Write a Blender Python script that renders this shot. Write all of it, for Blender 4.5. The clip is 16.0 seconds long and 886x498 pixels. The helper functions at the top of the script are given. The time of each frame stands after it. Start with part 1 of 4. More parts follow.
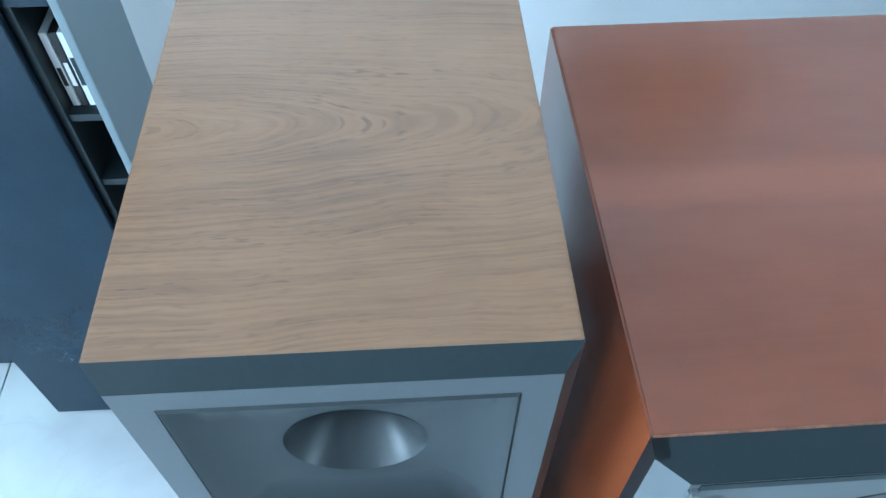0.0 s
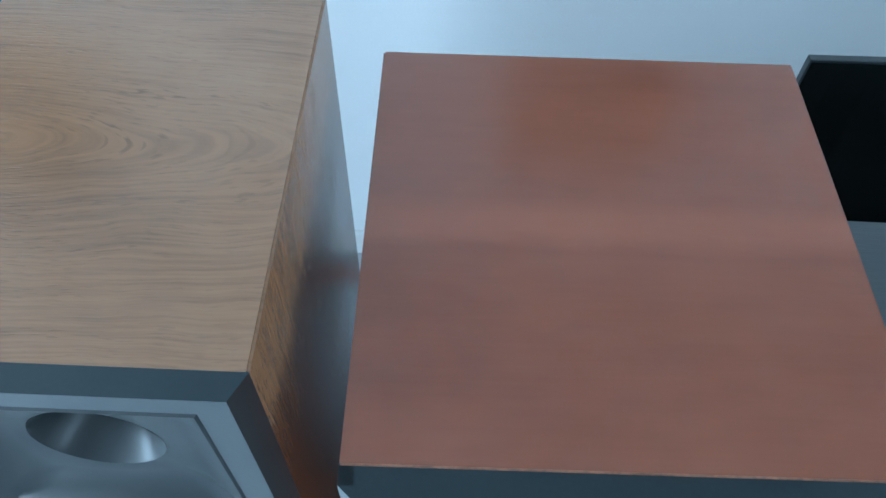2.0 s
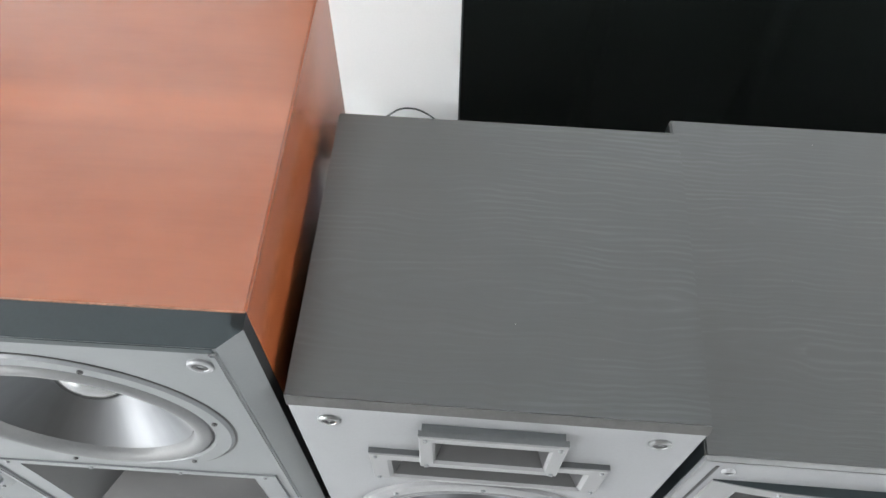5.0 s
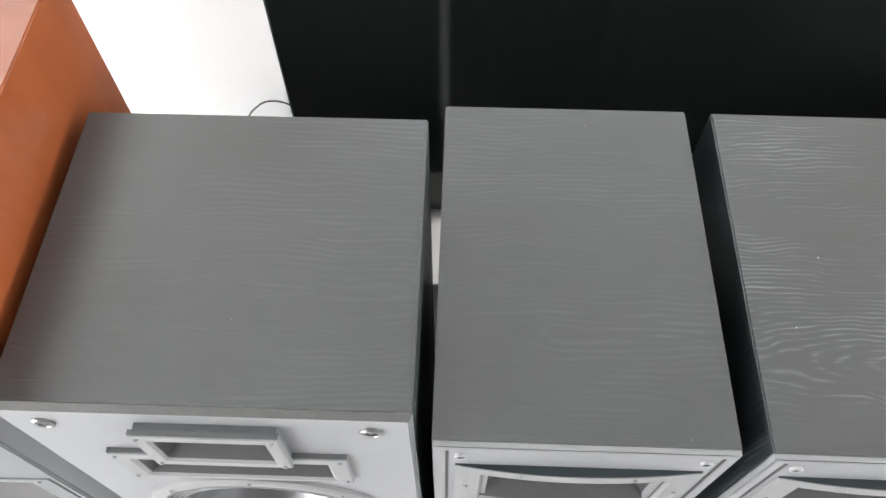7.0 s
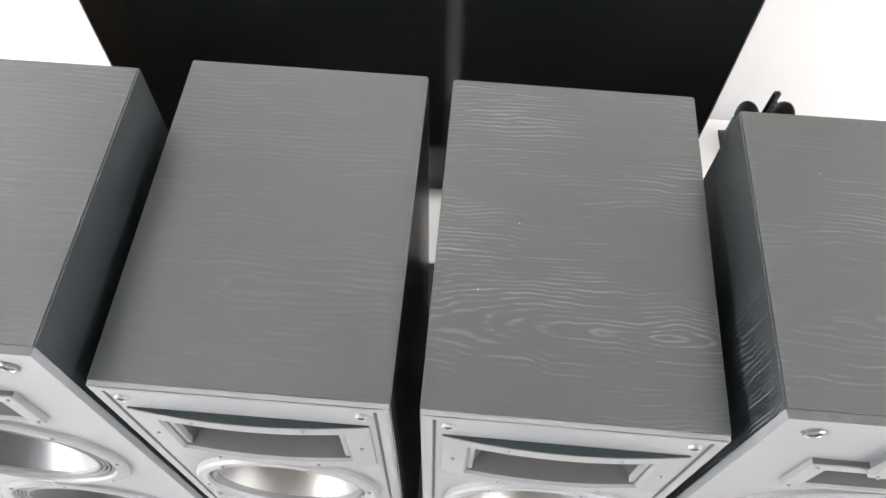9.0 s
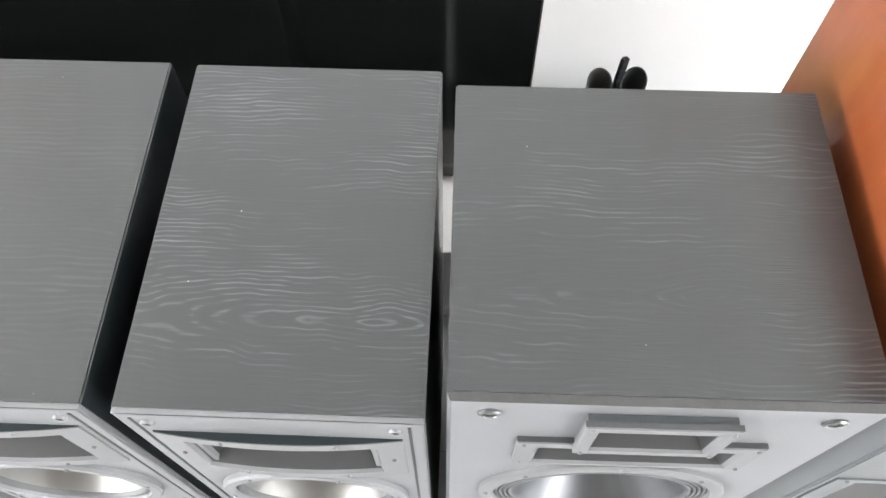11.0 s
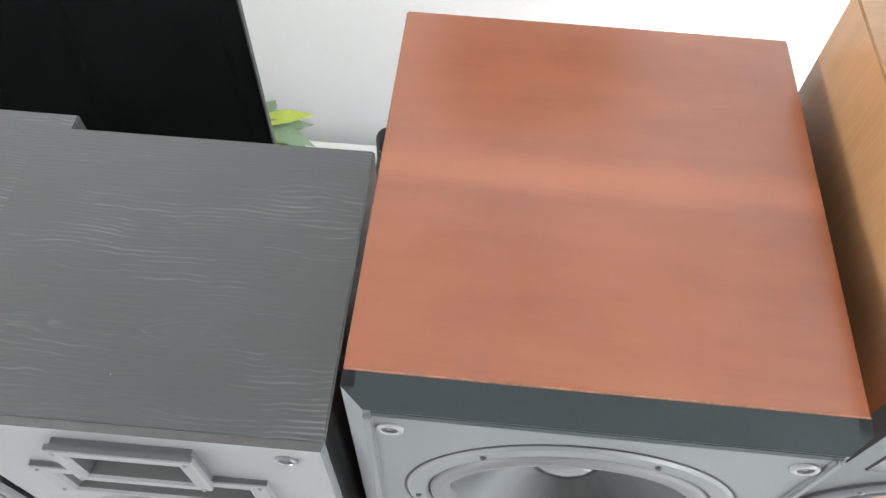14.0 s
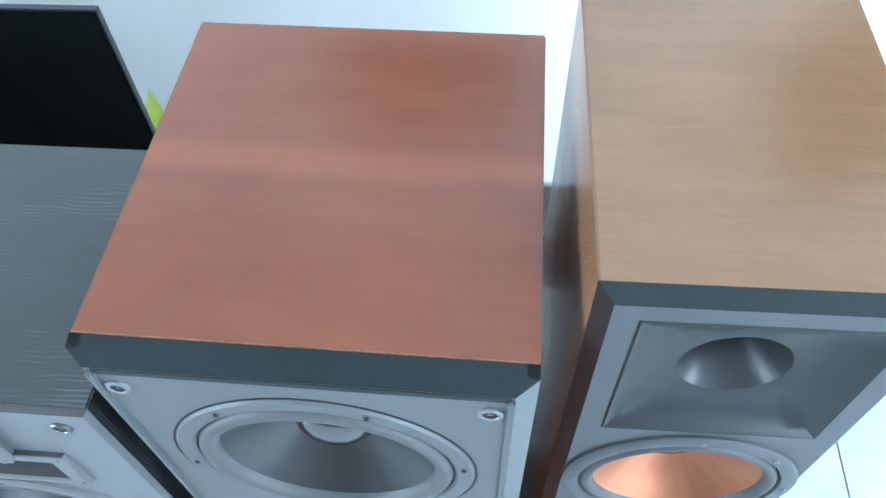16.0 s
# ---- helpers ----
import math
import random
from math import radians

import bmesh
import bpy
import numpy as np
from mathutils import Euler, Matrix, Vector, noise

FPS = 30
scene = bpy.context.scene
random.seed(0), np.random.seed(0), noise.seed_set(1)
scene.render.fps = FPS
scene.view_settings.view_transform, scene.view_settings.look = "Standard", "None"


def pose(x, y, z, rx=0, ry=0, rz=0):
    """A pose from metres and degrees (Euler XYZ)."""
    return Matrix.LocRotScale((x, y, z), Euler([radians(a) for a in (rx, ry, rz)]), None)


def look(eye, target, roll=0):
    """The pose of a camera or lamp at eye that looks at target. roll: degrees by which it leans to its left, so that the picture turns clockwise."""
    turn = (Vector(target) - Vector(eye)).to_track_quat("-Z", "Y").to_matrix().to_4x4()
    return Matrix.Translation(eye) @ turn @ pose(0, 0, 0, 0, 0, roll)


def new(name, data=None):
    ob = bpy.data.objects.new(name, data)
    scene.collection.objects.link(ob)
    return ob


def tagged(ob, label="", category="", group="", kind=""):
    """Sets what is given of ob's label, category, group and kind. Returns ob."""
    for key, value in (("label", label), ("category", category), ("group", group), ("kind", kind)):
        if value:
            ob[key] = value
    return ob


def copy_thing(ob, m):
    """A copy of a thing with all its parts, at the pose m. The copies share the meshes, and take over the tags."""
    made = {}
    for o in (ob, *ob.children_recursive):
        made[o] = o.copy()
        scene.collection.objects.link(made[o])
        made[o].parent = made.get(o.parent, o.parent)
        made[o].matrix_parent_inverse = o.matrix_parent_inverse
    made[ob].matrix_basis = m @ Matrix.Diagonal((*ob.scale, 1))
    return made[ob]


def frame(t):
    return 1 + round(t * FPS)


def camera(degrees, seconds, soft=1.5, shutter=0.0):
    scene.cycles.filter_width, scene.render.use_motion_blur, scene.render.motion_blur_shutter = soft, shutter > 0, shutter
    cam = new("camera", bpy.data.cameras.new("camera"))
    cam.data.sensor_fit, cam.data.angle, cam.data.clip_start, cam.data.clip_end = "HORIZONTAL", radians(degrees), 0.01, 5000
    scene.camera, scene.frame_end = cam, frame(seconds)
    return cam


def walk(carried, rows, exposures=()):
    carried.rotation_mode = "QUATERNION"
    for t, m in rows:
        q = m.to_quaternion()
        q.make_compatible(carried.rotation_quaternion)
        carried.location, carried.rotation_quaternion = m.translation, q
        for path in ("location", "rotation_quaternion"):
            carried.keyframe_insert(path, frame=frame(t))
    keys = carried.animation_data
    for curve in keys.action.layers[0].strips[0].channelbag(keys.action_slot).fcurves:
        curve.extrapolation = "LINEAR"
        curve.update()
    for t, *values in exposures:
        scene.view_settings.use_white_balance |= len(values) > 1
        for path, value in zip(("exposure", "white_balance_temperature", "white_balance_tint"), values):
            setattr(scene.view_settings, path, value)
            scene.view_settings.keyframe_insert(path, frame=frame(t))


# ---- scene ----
cam = camera(60.38, 16.0, soft=1.5)
PATH = [
    (0, (0.2131, -0.2034, 1.5826), (0.2637, 0.7095, 0.3935), 0.31),
    (0.5, (0.2316, -0.1786, 1.6068), (0.2514, 0.7447, 0.4248), -0.47),
    (1, (0.2847, -0.1806, 1.6273), (0.2832, 0.7312, 0.4362), 1.04),
    (1.5, (0.3478, -0.1809, 1.6455), (0.3356, 0.7019, 0.4329), 1.56),
    (2, (0.4096, -0.1922, 1.6288), (0.3978, 0.6848, 0.4120), 1.91),
    (2.5, (0.4765, -0.2063, 1.6330), (0.4839, 0.6482, 0.4002), 2.34),
    (3, (0.5569, -0.2002, 1.6308), (0.5501, 0.6487, 0.3941), 1.92),
    (3.5, (0.6387, -0.2065, 1.6484), (0.6211, 0.6301, 0.4035), 1.60),
    (4, (0.7228, -0.2147, 1.6566), (0.7108, 0.6109, 0.4043), 2.69),
    (4.5, (0.8115, -0.2363, 1.6598), (0.7675, 0.5829, 0.4040), 1.65),
    (5, (0.8889, -0.2680, 1.6627), (0.8352, 0.5302, 0.3939), 0.64),
    (7.5, (1.1938, -0.2488, 1.6637), (1.1712, 0.5275, 0.3804), -0.01),
    (8, (1.2662, -0.2579, 1.6625), (1.2481, 0.5140, 0.3765), 1.86),
    (8.5, (1.3625, -0.2706, 1.6546), (1.3255, 0.4987, 0.3674), 2.30),
    (11, (1.7259, -0.2348, 1.6445), (1.7003, 0.4850, 0.3288), -0.21),
    (11.5, (1.8067, -0.2663, 1.6361), (1.8037, 0.4550, 0.3209), 3.19),
    (12, (1.8982, -0.2843, 1.6463), (1.8826, 0.4461, 0.3362), 3.88),
    (12.5, (1.9735, -0.2831, 1.6441), (1.9345, 0.4562, 0.3395), 3.74),
    (13, (2.0428, -0.2578, 1.6438), (1.9779, 0.4964, 0.3488), 0.90),
    (13.5, (2.1099, -0.2421, 1.6693), (2.0436, 0.5526, 0.3988), -0.30),
    (14, (2.1832, -0.2442, 1.6740), (2.1390, 0.5752, 0.4184), 2.00),
    (14.5, (2.2696, -0.2537, 1.6817), (2.1961, 0.5794, 0.4365), 1.72),
    (15, (2.3331, -0.2741, 1.6905), (2.2422, 0.5639, 0.4497), -0.15),
    (15.5, (2.3860, -0.2908, 1.6946), (2.2865, 0.5591, 0.4627), -0.75),
    (16, (2.4375, -0.2999, 1.6935), (2.3444, 0.5706, 0.4754), -2.10),
]
EXPOSURES = [
    (0.0, -0.62, 4700, -7), (1.5, -1.05, 4650, -7), (2.05, -0.98, 4650, -7), (2.5, -0.55, 4850, -5), (3.5, -0.26, 6000, 3), (4.5, 0.02, 6650, 9), (5.2, 0.08, 6750, 10), (8.5, 0.54, 7000, 14),
    (11.5, 0.48, 6800, 12), (12.5, 0.42, 6650, 11), (13.0, 0.42, 6750, 11), (13.5, 0.2, 6850, 11), (14.0, 0.25, 6750, 9), (14.6, 0.14, 5700, 2), (15.2, 0.1, 5450, 0), (16.0, -0.06, 5150, -2),
]
walk(cam, [(t, look(eye, goal, roll)) for t, eye, goal, roll in PATH], EXPOSURES)

# ---- light ----
world = bpy.data.worlds.new("sky")
scene.world = world
world.use_nodes = True
wn = world.node_tree
sky = wn.nodes.new("ShaderNodeTexSky")
sky.sky_type = 'NISHITA'
sky.sun_disc = False
sky.sun_elevation = radians(42)
sky.sun_rotation = radians(200)
wn.nodes["Background"].inputs["Strength"].default_value = 0.1
wn.links.new(sky.outputs[0], wn.nodes["Background"].inputs["Color"])


def window_lamp(name, x, y, z, w, h, rx, rz, watts, tint=(0.93, 0.97, 1.0)):
    data = bpy.data.lights.new(name, "AREA")
    data.shape, data.size, data.size_y, data.energy, data.color = "RECTANGLE", w, h, watts, tint
    ob = new(name, data)
    ob.matrix_world = pose(x, y, z, rx, 0, rz)
    return ob


ROOM = dict(x0=-3.15, x1=5.65, y0=-3.0, y1=0.97, h=2.3)
WINDOWS = ((-2.9, -1.5), (4.1, 5.4))      # openings in the wall behind the camera, from x to x
WIN_Z0, WIN_Z1 = 0.6, 2.0
window_lamp("window_daylight", -2.2, ROOM["y0"] - 0.02, (WIN_Z0 + WIN_Z1) / 2, 1.4, WIN_Z1 - WIN_Z0, 90, 0, 200)
window_lamp("window_daylight", 4.75, ROOM["y0"] - 0.02, (WIN_Z0 + WIN_Z1) / 2, 1.3, WIN_Z1 - WIN_Z0, 90, 0, 115)
window_lamp("side_window_daylight", ROOM["x0"] - 0.02, -0.8, 1.4, 2.2, 1.2, 90, -90, 235)
window_lamp("side_window_daylight", ROOM["x1"] + 0.02, -0.3, 1.4, 1.8, 1.2, 90, 90, 145)


# ---- materials ----
class Graph:
    """A node material with short calls."""

    def __init__(self, name, rough=0.5, metal=0.0, spec=0.5, coat=0.0, coat_rough=0.1):
        self.m = bpy.data.materials.new(name)
        self.m.use_nodes = True
        self.t = self.m.node_tree
        self.p = self.t.nodes["Principled BSDF"]
        for key, v in (("Roughness", rough), ("Metallic", metal), ("Specular IOR Level", spec), ("Coat Weight", coat), ("Coat Roughness", coat_rough)):
            self.p.inputs[key].default_value = v

    def node(self, kind, **inputs):
        n = self.t.nodes.new(kind)
        for key, v in inputs.items():
            key = key.replace("_", " ")
            if isinstance(v, bpy.types.NodeSocket):
                self.t.links.new(v, n.inputs[key])
            else:
                n.inputs[key].default_value = v
        return n

    def math(self, op, a, b=0.0):
        n = self.t.nodes.new("ShaderNodeMath")
        n.operation = op
        for i, v in enumerate((a, b)):
            if isinstance(v, bpy.types.NodeSocket):
                self.t.links.new(v, n.inputs[i])
            else:
                n.inputs[i].default_value = v
        return n.outputs[0]

    def ramp(self, fac, *stops):
        n = self.t.nodes.new("ShaderNodeValToRGB")
        self.t.links.new(fac, n.inputs[0])
        e = n.color_ramp.elements
        while len(e) < len(stops):
            e.new(0.5)
        for el, (pos, col) in zip(e, stops):
            el.position, el.color = pos, (*col, 1) if len(col) == 3 else col
        return n.outputs[0]

    def mix(self, fac, a, b, blend="MIX"):
        n = self.t.nodes.new("ShaderNodeMix")
        n.data_type, n.blend_type = "RGBA", blend
        for i, v in ((0, fac), (6, a), (7, b)):
            if isinstance(v, bpy.types.NodeSocket):
                self.t.links.new(v, n.inputs[i])
            else:
                n.inputs[i].default_value = (*v, 1) if isinstance(v, tuple) else v
        return n.outputs[2]

    def coords(self, which="Object", scale=(1, 1, 1), shift=None):
        c = self.t.nodes.new("ShaderNodeTexCoord").outputs[which]
        n = self.t.nodes.new("ShaderNodeMapping")
        self.t.links.new(c, n.inputs[0])
        n.inputs["Scale"].default_value = scale
        if shift is not None:
            self.t.links.new(shift, n.inputs["Location"])
        return n.outputs[0]

    def noise(self, vec, scale, detail=3.0, rough=0.5, warp=0.0):
        return self.node("ShaderNodeTexNoise", Vector=vec, Scale=scale, Detail=detail, Roughness=rough, Distortion=warp).outputs[0]

    def bump(self, height, strength=0.2, dist=0.001):
        n = self.node("ShaderNodeBump", Height=height, Strength=strength, Distance=dist)
        self.t.links.new(n.outputs[0], self.p.inputs["Normal"])

    def set(self, key, sock):
        self.t.links.new(sock, self.p.inputs[key])


def wood(name, dark, mid, light, rough, streak, coat=0.0, coat_rough=0.3, pore=0.3, spec=0.5, swirl=0.04, relief=0.2, period=0.005, hair=0.4, dust=0.0, arch=None, wander=0.0, tremble=0.0, fleck=22.0, along=0.0, band=None, soft=0.45):
    """Veneer whose grain runs along u; streak: how strongly the year rings show."""
    g = Graph(name, rough, spec=spec, coat=coat, coat_rough=coat_rough)
    rnd = g.t.nodes.new("ShaderNodeObjectInfo").outputs["Random"]
    shift = g.node("ShaderNodeCombineXYZ", X=g.math("MULTIPLY", rnd, 7.0), Y=g.math("MULTIPLY", rnd, 3.0), Z=rnd).outputs[0]
    uv = g.coords("UV", (1, 1, 1), shift)
    v = g.t.nodes.new("ShaderNodeSeparateXYZ")
    g.t.links.new(uv, v.inputs[0])
    across = v.outputs[1]
    if arch:                   # long pointed arches round a heart at (u, v)
        plain_uv = g.t.nodes.new("ShaderNodeSeparateXYZ")
        g.t.links.new(g.coords("UV"), plain_uv.inputs[0])
        dv = g.math("SUBTRACT", plain_uv.outputs[1], arch[1])
        du = g.math("MULTIPLY", g.math("SUBTRACT", plain_uv.outputs[0], arch[0]), arch[2])
        across = g.math("SQRT", g.math("ADD", g.math("MULTIPLY", dv, dv), g.math("MULTIPLY", du, du)))
    drift = g.noise(g.coords("UV", (11, 13, 1), shift), 1.0, 2.0)
    across = g.math("ADD", across, g.math("MULTIPLY", drift, wander))
    broad = g.noise(g.coords("UV", (2.6, 5.5, 1), shift), 1.0, 2.0)
    wobble = g.noise(g.coords("UV", (14, 60, 1), shift), 1.0, 3.0, 0.6)
    bent = g.math("ADD", g.math("ADD", across, g.math("MULTIPLY", broad, swirl)), g.math("MULTIPLY", wobble, tremble))
    wave = g.math("SINE", g.math("MULTIPLY", bent, 6.283 / period))
    wave = g.math("ADD", g.math("MULTIPLY", wave, 0.5), 0.5)
    patch = g.ramp(g.noise(g.coords("UV", (3.5, 8, 1), shift), 1.0, 4.0), (0.36, (0.12, 0.12, 0.12)), (0.72, (1, 1, 1)))
    breaks = g.noise(g.coords("UV", (14, 200, 1), shift), 1.0, 2.0)
    fine = g.noise(g.node("ShaderNodeCombineXYZ", X=g.math("MULTIPLY", v.outputs[0], 9.0), Y=g.math("MULTIPLY", bent, 380.0), Z=0.0).outputs[0], 1.0, 2.0, 0.5)
    flecks = g.noise(g.node("ShaderNodeCombineXYZ", X=g.math("MULTIPLY", v.outputs[0], fleck), Y=g.math("MULTIPLY", bent, 600.0), Z=0.0).outputs[0], 1.0, 1.0, 0.4)
    cloud = g.noise(uv, 5.0, 4.0, 0.6)
    lines = g.ramp(wave, (soft, (0, 0, 0)), (0.95, (1, 1, 1)))
    lines = g.math("MULTIPLY", g.math("MULTIPLY", lines, patch), g.ramp(breaks, (0.3, (0.2, 0.2, 0.2)), (0.6, (1, 1, 1))))
    f = g.math("ADD", g.math("MULTIPLY", lines, streak), g.math("MULTIPLY", fine, hair))
    figure = g.noise(g.coords("UV", (5, 22, 1), shift), 1.0, 4.0, 0.6)
    f = g.math("ADD", g.math("MULTIPLY", f, 0.7), g.math("ADD", g.math("MULTIPLY", cloud, 0.4), g.math("MULTIPLY", figure, 0.35)))
    f = g.math("DIVIDE", f, 2 * (0.35 * (0.5 * streak + hair) + 0.375))
    col = g.ramp(f, (0.2, dark), (0.5, mid), (0.85, light))
    pores = g.ramp(flecks, (0.58, (0, 0, 0)), (0.70, (1, 1, 1)))
    if along:                  # pores crowd along the year rings
        edge = g.ramp(wave, (0.0, (1, 1, 1)), (0.3, (0.2, 0.2, 0.2)), (0.6, (0.08, 0.08, 0.08)))
        pores = g.math("MULTIPLY", pores, g.math("ADD", g.math("MULTIPLY", edge, along), 1.0 - along))
    col = g.mix(g.math("MULTIPLY", g.math("MULTIPLY", pores, patch), pore), col, tuple(c * 0.5 for c in dark))
    if band:                   # a paler stripe of sapwood with a thin dark edge, across the lid
        lid = g.t.nodes.new("ShaderNodeSeparateXYZ")
        g.t.links.new(g.coords("UV"), lid.inputs[0])
        off = g.math("ADD", g.math("SUBTRACT", lid.outputs[1], band[0]), g.math("MULTIPLY", g.math("SUBTRACT", figure, 0.5), 0.02))
        fade = g.ramp(g.math("ABSOLUTE", off), (band[1] * 0.25, (1, 1, 1)), (band[1], (0, 0, 0)))
        col = g.mix(g.math("MULTIPLY", fade, 0.3), col, tuple(c * 1.5 for c in light))
        seam = g.ramp(g.math("ABSOLUTE", g.math("ADD", off, band[1] * 0.95)), (0.002, (1, 1, 1)), (0.009, (0, 0, 0)))
        col = g.mix(g.math("MULTIPLY", seam, 0.13), col, dark)
    if dust:
        motes = g.node("ShaderNodeTexVoronoi", Vector=uv, Scale=55.0)
        keep = g.math("GREATER_THAN", g.noise(uv, 31.0, 0.0), 0.70)
        dots = g.math("MULTIPLY", g.math("LESS_THAN", motes.outputs["Distance"], 0.045), keep)
        col = g.mix(g.math("MULTIPLY", dots, dust), col, (0.5, 0.5, 0.48))
    g.set("Base Color", col)
    g.set("Roughness", g.math("ADD", g.math("MULTIPLY", cloud, 0.2), rough - 0.1))
    hairs = g.noise(g.coords("UV", (40, 600, 1), shift), 1.0, 1.0)
    if relief > 0:
        g.bump(g.math("SUBTRACT", hairs, g.math("MULTIPLY", pores, pore)), relief, 0.0005)
    return g.m


def plain(name, col, rough=0.5, metal=0.0, spec=0.5, vary=0.1, scale=8.0, bump=0.0, grain=400.0, coat=0.0, coat_rough=0.1):
    """Paint, plastic or metal with faint smears and grain."""
    g = Graph(name, rough, metal, spec, coat, coat_rough)
    c = g.coords("Object")
    big, small = g.noise(c, scale, 4.0, 0.6), g.noise(c, min(grain, 350.0), 0.0)
    f = g.math("ADD", g.math("MULTIPLY", big, 0.7), g.math("MULTIPLY", small, 0.3))
    g.set("Base Color", g.ramp(f, (0.3, tuple(x * (1 - vary) for x in col)), (0.7, tuple(min(1, x * (1 + vary)) for x in col))))
    g.set("Roughness", g.math("ADD", g.math("MULTIPLY", big, 0.14), rough - 0.07))
    if bump:
        g.bump(small, bump, 0.0005)
    return g.m


def radial_metal(name, col, rough, streak=0.12):
    """Spun metal or coated cone with a fine sheen that runs from the centre outwards."""
    g = Graph(name, rough, 1.0)
    c = g.coords("UV")
    s = g.noise(g.node("ShaderNodeMapping", Vector=c, Scale=(14, 0.4, 1)).outputs[0], 1.0, 5.0, 0.6)
    g.set("Base Color", g.ramp(s, (0.3, tuple(x * (1 - streak) for x in col)), (0.7, tuple(min(1, x * (1 + streak)) for x in col))))
    g.set("Roughness", g.math("ADD", g.math("MULTIPLY", s, 0.04), rough - 0.02))
    g.p.inputs["Anisotropic"].default_value = 0.5
    tan = g.t.nodes.new("ShaderNodeTangent")
    tan.direction_type, tan.axis = "RADIAL", "Y"
    g.t.links.new(tan.outputs[0], g.p.inputs["Tangent"])
    return g.m


OAK = wood("oak veneer", (0.105, 0.046, 0.021), (0.285, 0.147, 0.069), (0.38, 0.214, 0.104), 0.2, 0.16, pore=0.9, swirl=0.02, period=0.03, arch=(-0.06, 0.17, 0.16), wander=0.016, tremble=0.001, fleck=75.0, spec=0.85, hair=0.6, relief=0.25, along=0.5)
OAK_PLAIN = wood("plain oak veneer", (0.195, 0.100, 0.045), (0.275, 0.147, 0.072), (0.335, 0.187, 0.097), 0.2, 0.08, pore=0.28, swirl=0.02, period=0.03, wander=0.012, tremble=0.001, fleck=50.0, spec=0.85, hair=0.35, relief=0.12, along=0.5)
CHERRY = wood("cherry veneer", (0.168, 0.038, 0.0115), (0.226, 0.060, 0.021), (0.272, 0.078, 0.029), 0.2, 0.0, pore=0.0, relief=0.02, swirl=0.012, period=0.03, spec=0.85, hair=0.10, band=(0.197, 0.027))
ASH = wood("black ash veneer", (0.007, 0.0095, 0.0107), (0.014, 0.0185, 0.021), (0.04, 0.048, 0.052), 0.33, 0.9, pore=0.05, swirl=0.045, arch=(0.23, 0.11, 0.1), wander=0.02, tremble=0.0016, relief=0.4, period=0.0066, spec=1.0, hair=0.8, coat=0.15, coat_rough=0.3, dust=0.5, soft=0.12)
ASH_FIGURED = wood("figured black ash veneer", (0.005, 0.0073, 0.0085), (0.0125, 0.0168, 0.0192), (0.115, 0.134, 0.145), 0.33, 1.45, pore=0.05, swirl=0.05, arch=(0.22, 0.09, 0.12), wander=0.024, tremble=0.0018, relief=0.6, period=0.0052, spec=1.0, hair=0.9, coat=0.15, coat_rough=0.3, dust=0.7, soft=0.3)
SILVER = plain("silver lacquer", (0.205, 0.21, 0.22), 0.45, 0.2, vary=0.05, grain=900, bump=0.05)
PEWTER = plain("pewter satin lacquer", (0.14, 0.148, 0.156), 0.45, 0.2, vary=0.05, grain=900, bump=0.05)
SLATE = plain("slate satin plastic", (0.014, 0.0215, 0.0252), 0.44, spec=0.35, vary=0.15, grain=700, bump=0.06)
EDGE = plain("worn veneer edge", (0.05, 0.05, 0.05), 0.5, vary=0.2, scale=60, bump=0.1)
WORN = plain("pale worn veneer", (0.21, 0.085, 0.042), 0.5, vary=0.5, scale=90)
GRAPHITE = plain("graphite satin plastic", (0.078, 0.085, 0.092), 0.42, vary=0.08, grain=700, bump=0.05)
HORN = plain("horn grey plastic", (0.024, 0.029, 0.032), 0.34, vary=0.1, grain=500, bump=0.04)
LIGHT_HORN = plain("light grey horn plastic", (0.16, 0.162, 0.168), 0.42, vary=0.06, grain=600, bump=0.04)
# horn plastic with the recess's shade put into its base colour
THROAT_SHADE = plain("shade-darkened horn throat plastic", (0.034, 0.0345, 0.036), 0.4, vary=0.06, grain=600)
BLACK = plain("black plastic", (0.012, 0.012, 0.013), 0.45, vary=0.2, bump=0.05)
RUBBER = plain("grey rubber surround", (0.10, 0.103, 0.107), 0.5, vary=0.08)
# real surround rubber; also colours the horn flanges' shaded top faces
RUBBER_AND_RIM_SHADE = plain("dark rubber surround and shaded flange rim", (0.07, 0.075, 0.08), 0.45, vary=0.1)
STEEL = plain("bright steel", (0.24, 0.245, 0.25), 0.32, 1.0, vary=0.08)
ALU = radial_metal("spun aluminium", (0.125, 0.13, 0.138), 0.34, 0.12)
CAP = plain("polished dust cap", (0.30, 0.305, 0.31), 0.18, 1.0, vary=0.06)
PALE_ALU = radial_metal("pale aluminium cone", (0.27, 0.267, 0.263), 0.32, 0.05)
COPPER = radial_metal("copper cone", (0.56, 0.24, 0.14), 0.36)
SCREEN = plain("black screen glass", (0.009, 0.011, 0.0105), 0.1, vary=0.1, spec=0.5)
BEZEL = plain("dark grey bezel", (0.032, 0.037, 0.04), 0.4, vary=0.1)
WHITE_PAINT = plain("white wall paint", (0.78, 0.79, 0.80), 0.75, vary=0.025, scale=1.5, bump=0.12, grain=260)
# assumed dark tone for the unseen south wall; lowers bounce from the front
TAUPE_PAINT = plain("taupe wall paint", (0.13, 0.115, 0.10), 0.75, vary=0.06, scale=1.5, bump=0.12, grain=260)
CEILING_PAINT = plain("ceiling paint", (0.80, 0.80, 0.79), 0.8, vary=0.02, scale=1.2, bump=0.1)
GLOSS_WHITE = plain("white lacquered board", (0.78, 0.78, 0.77), 0.25, vary=0.02)
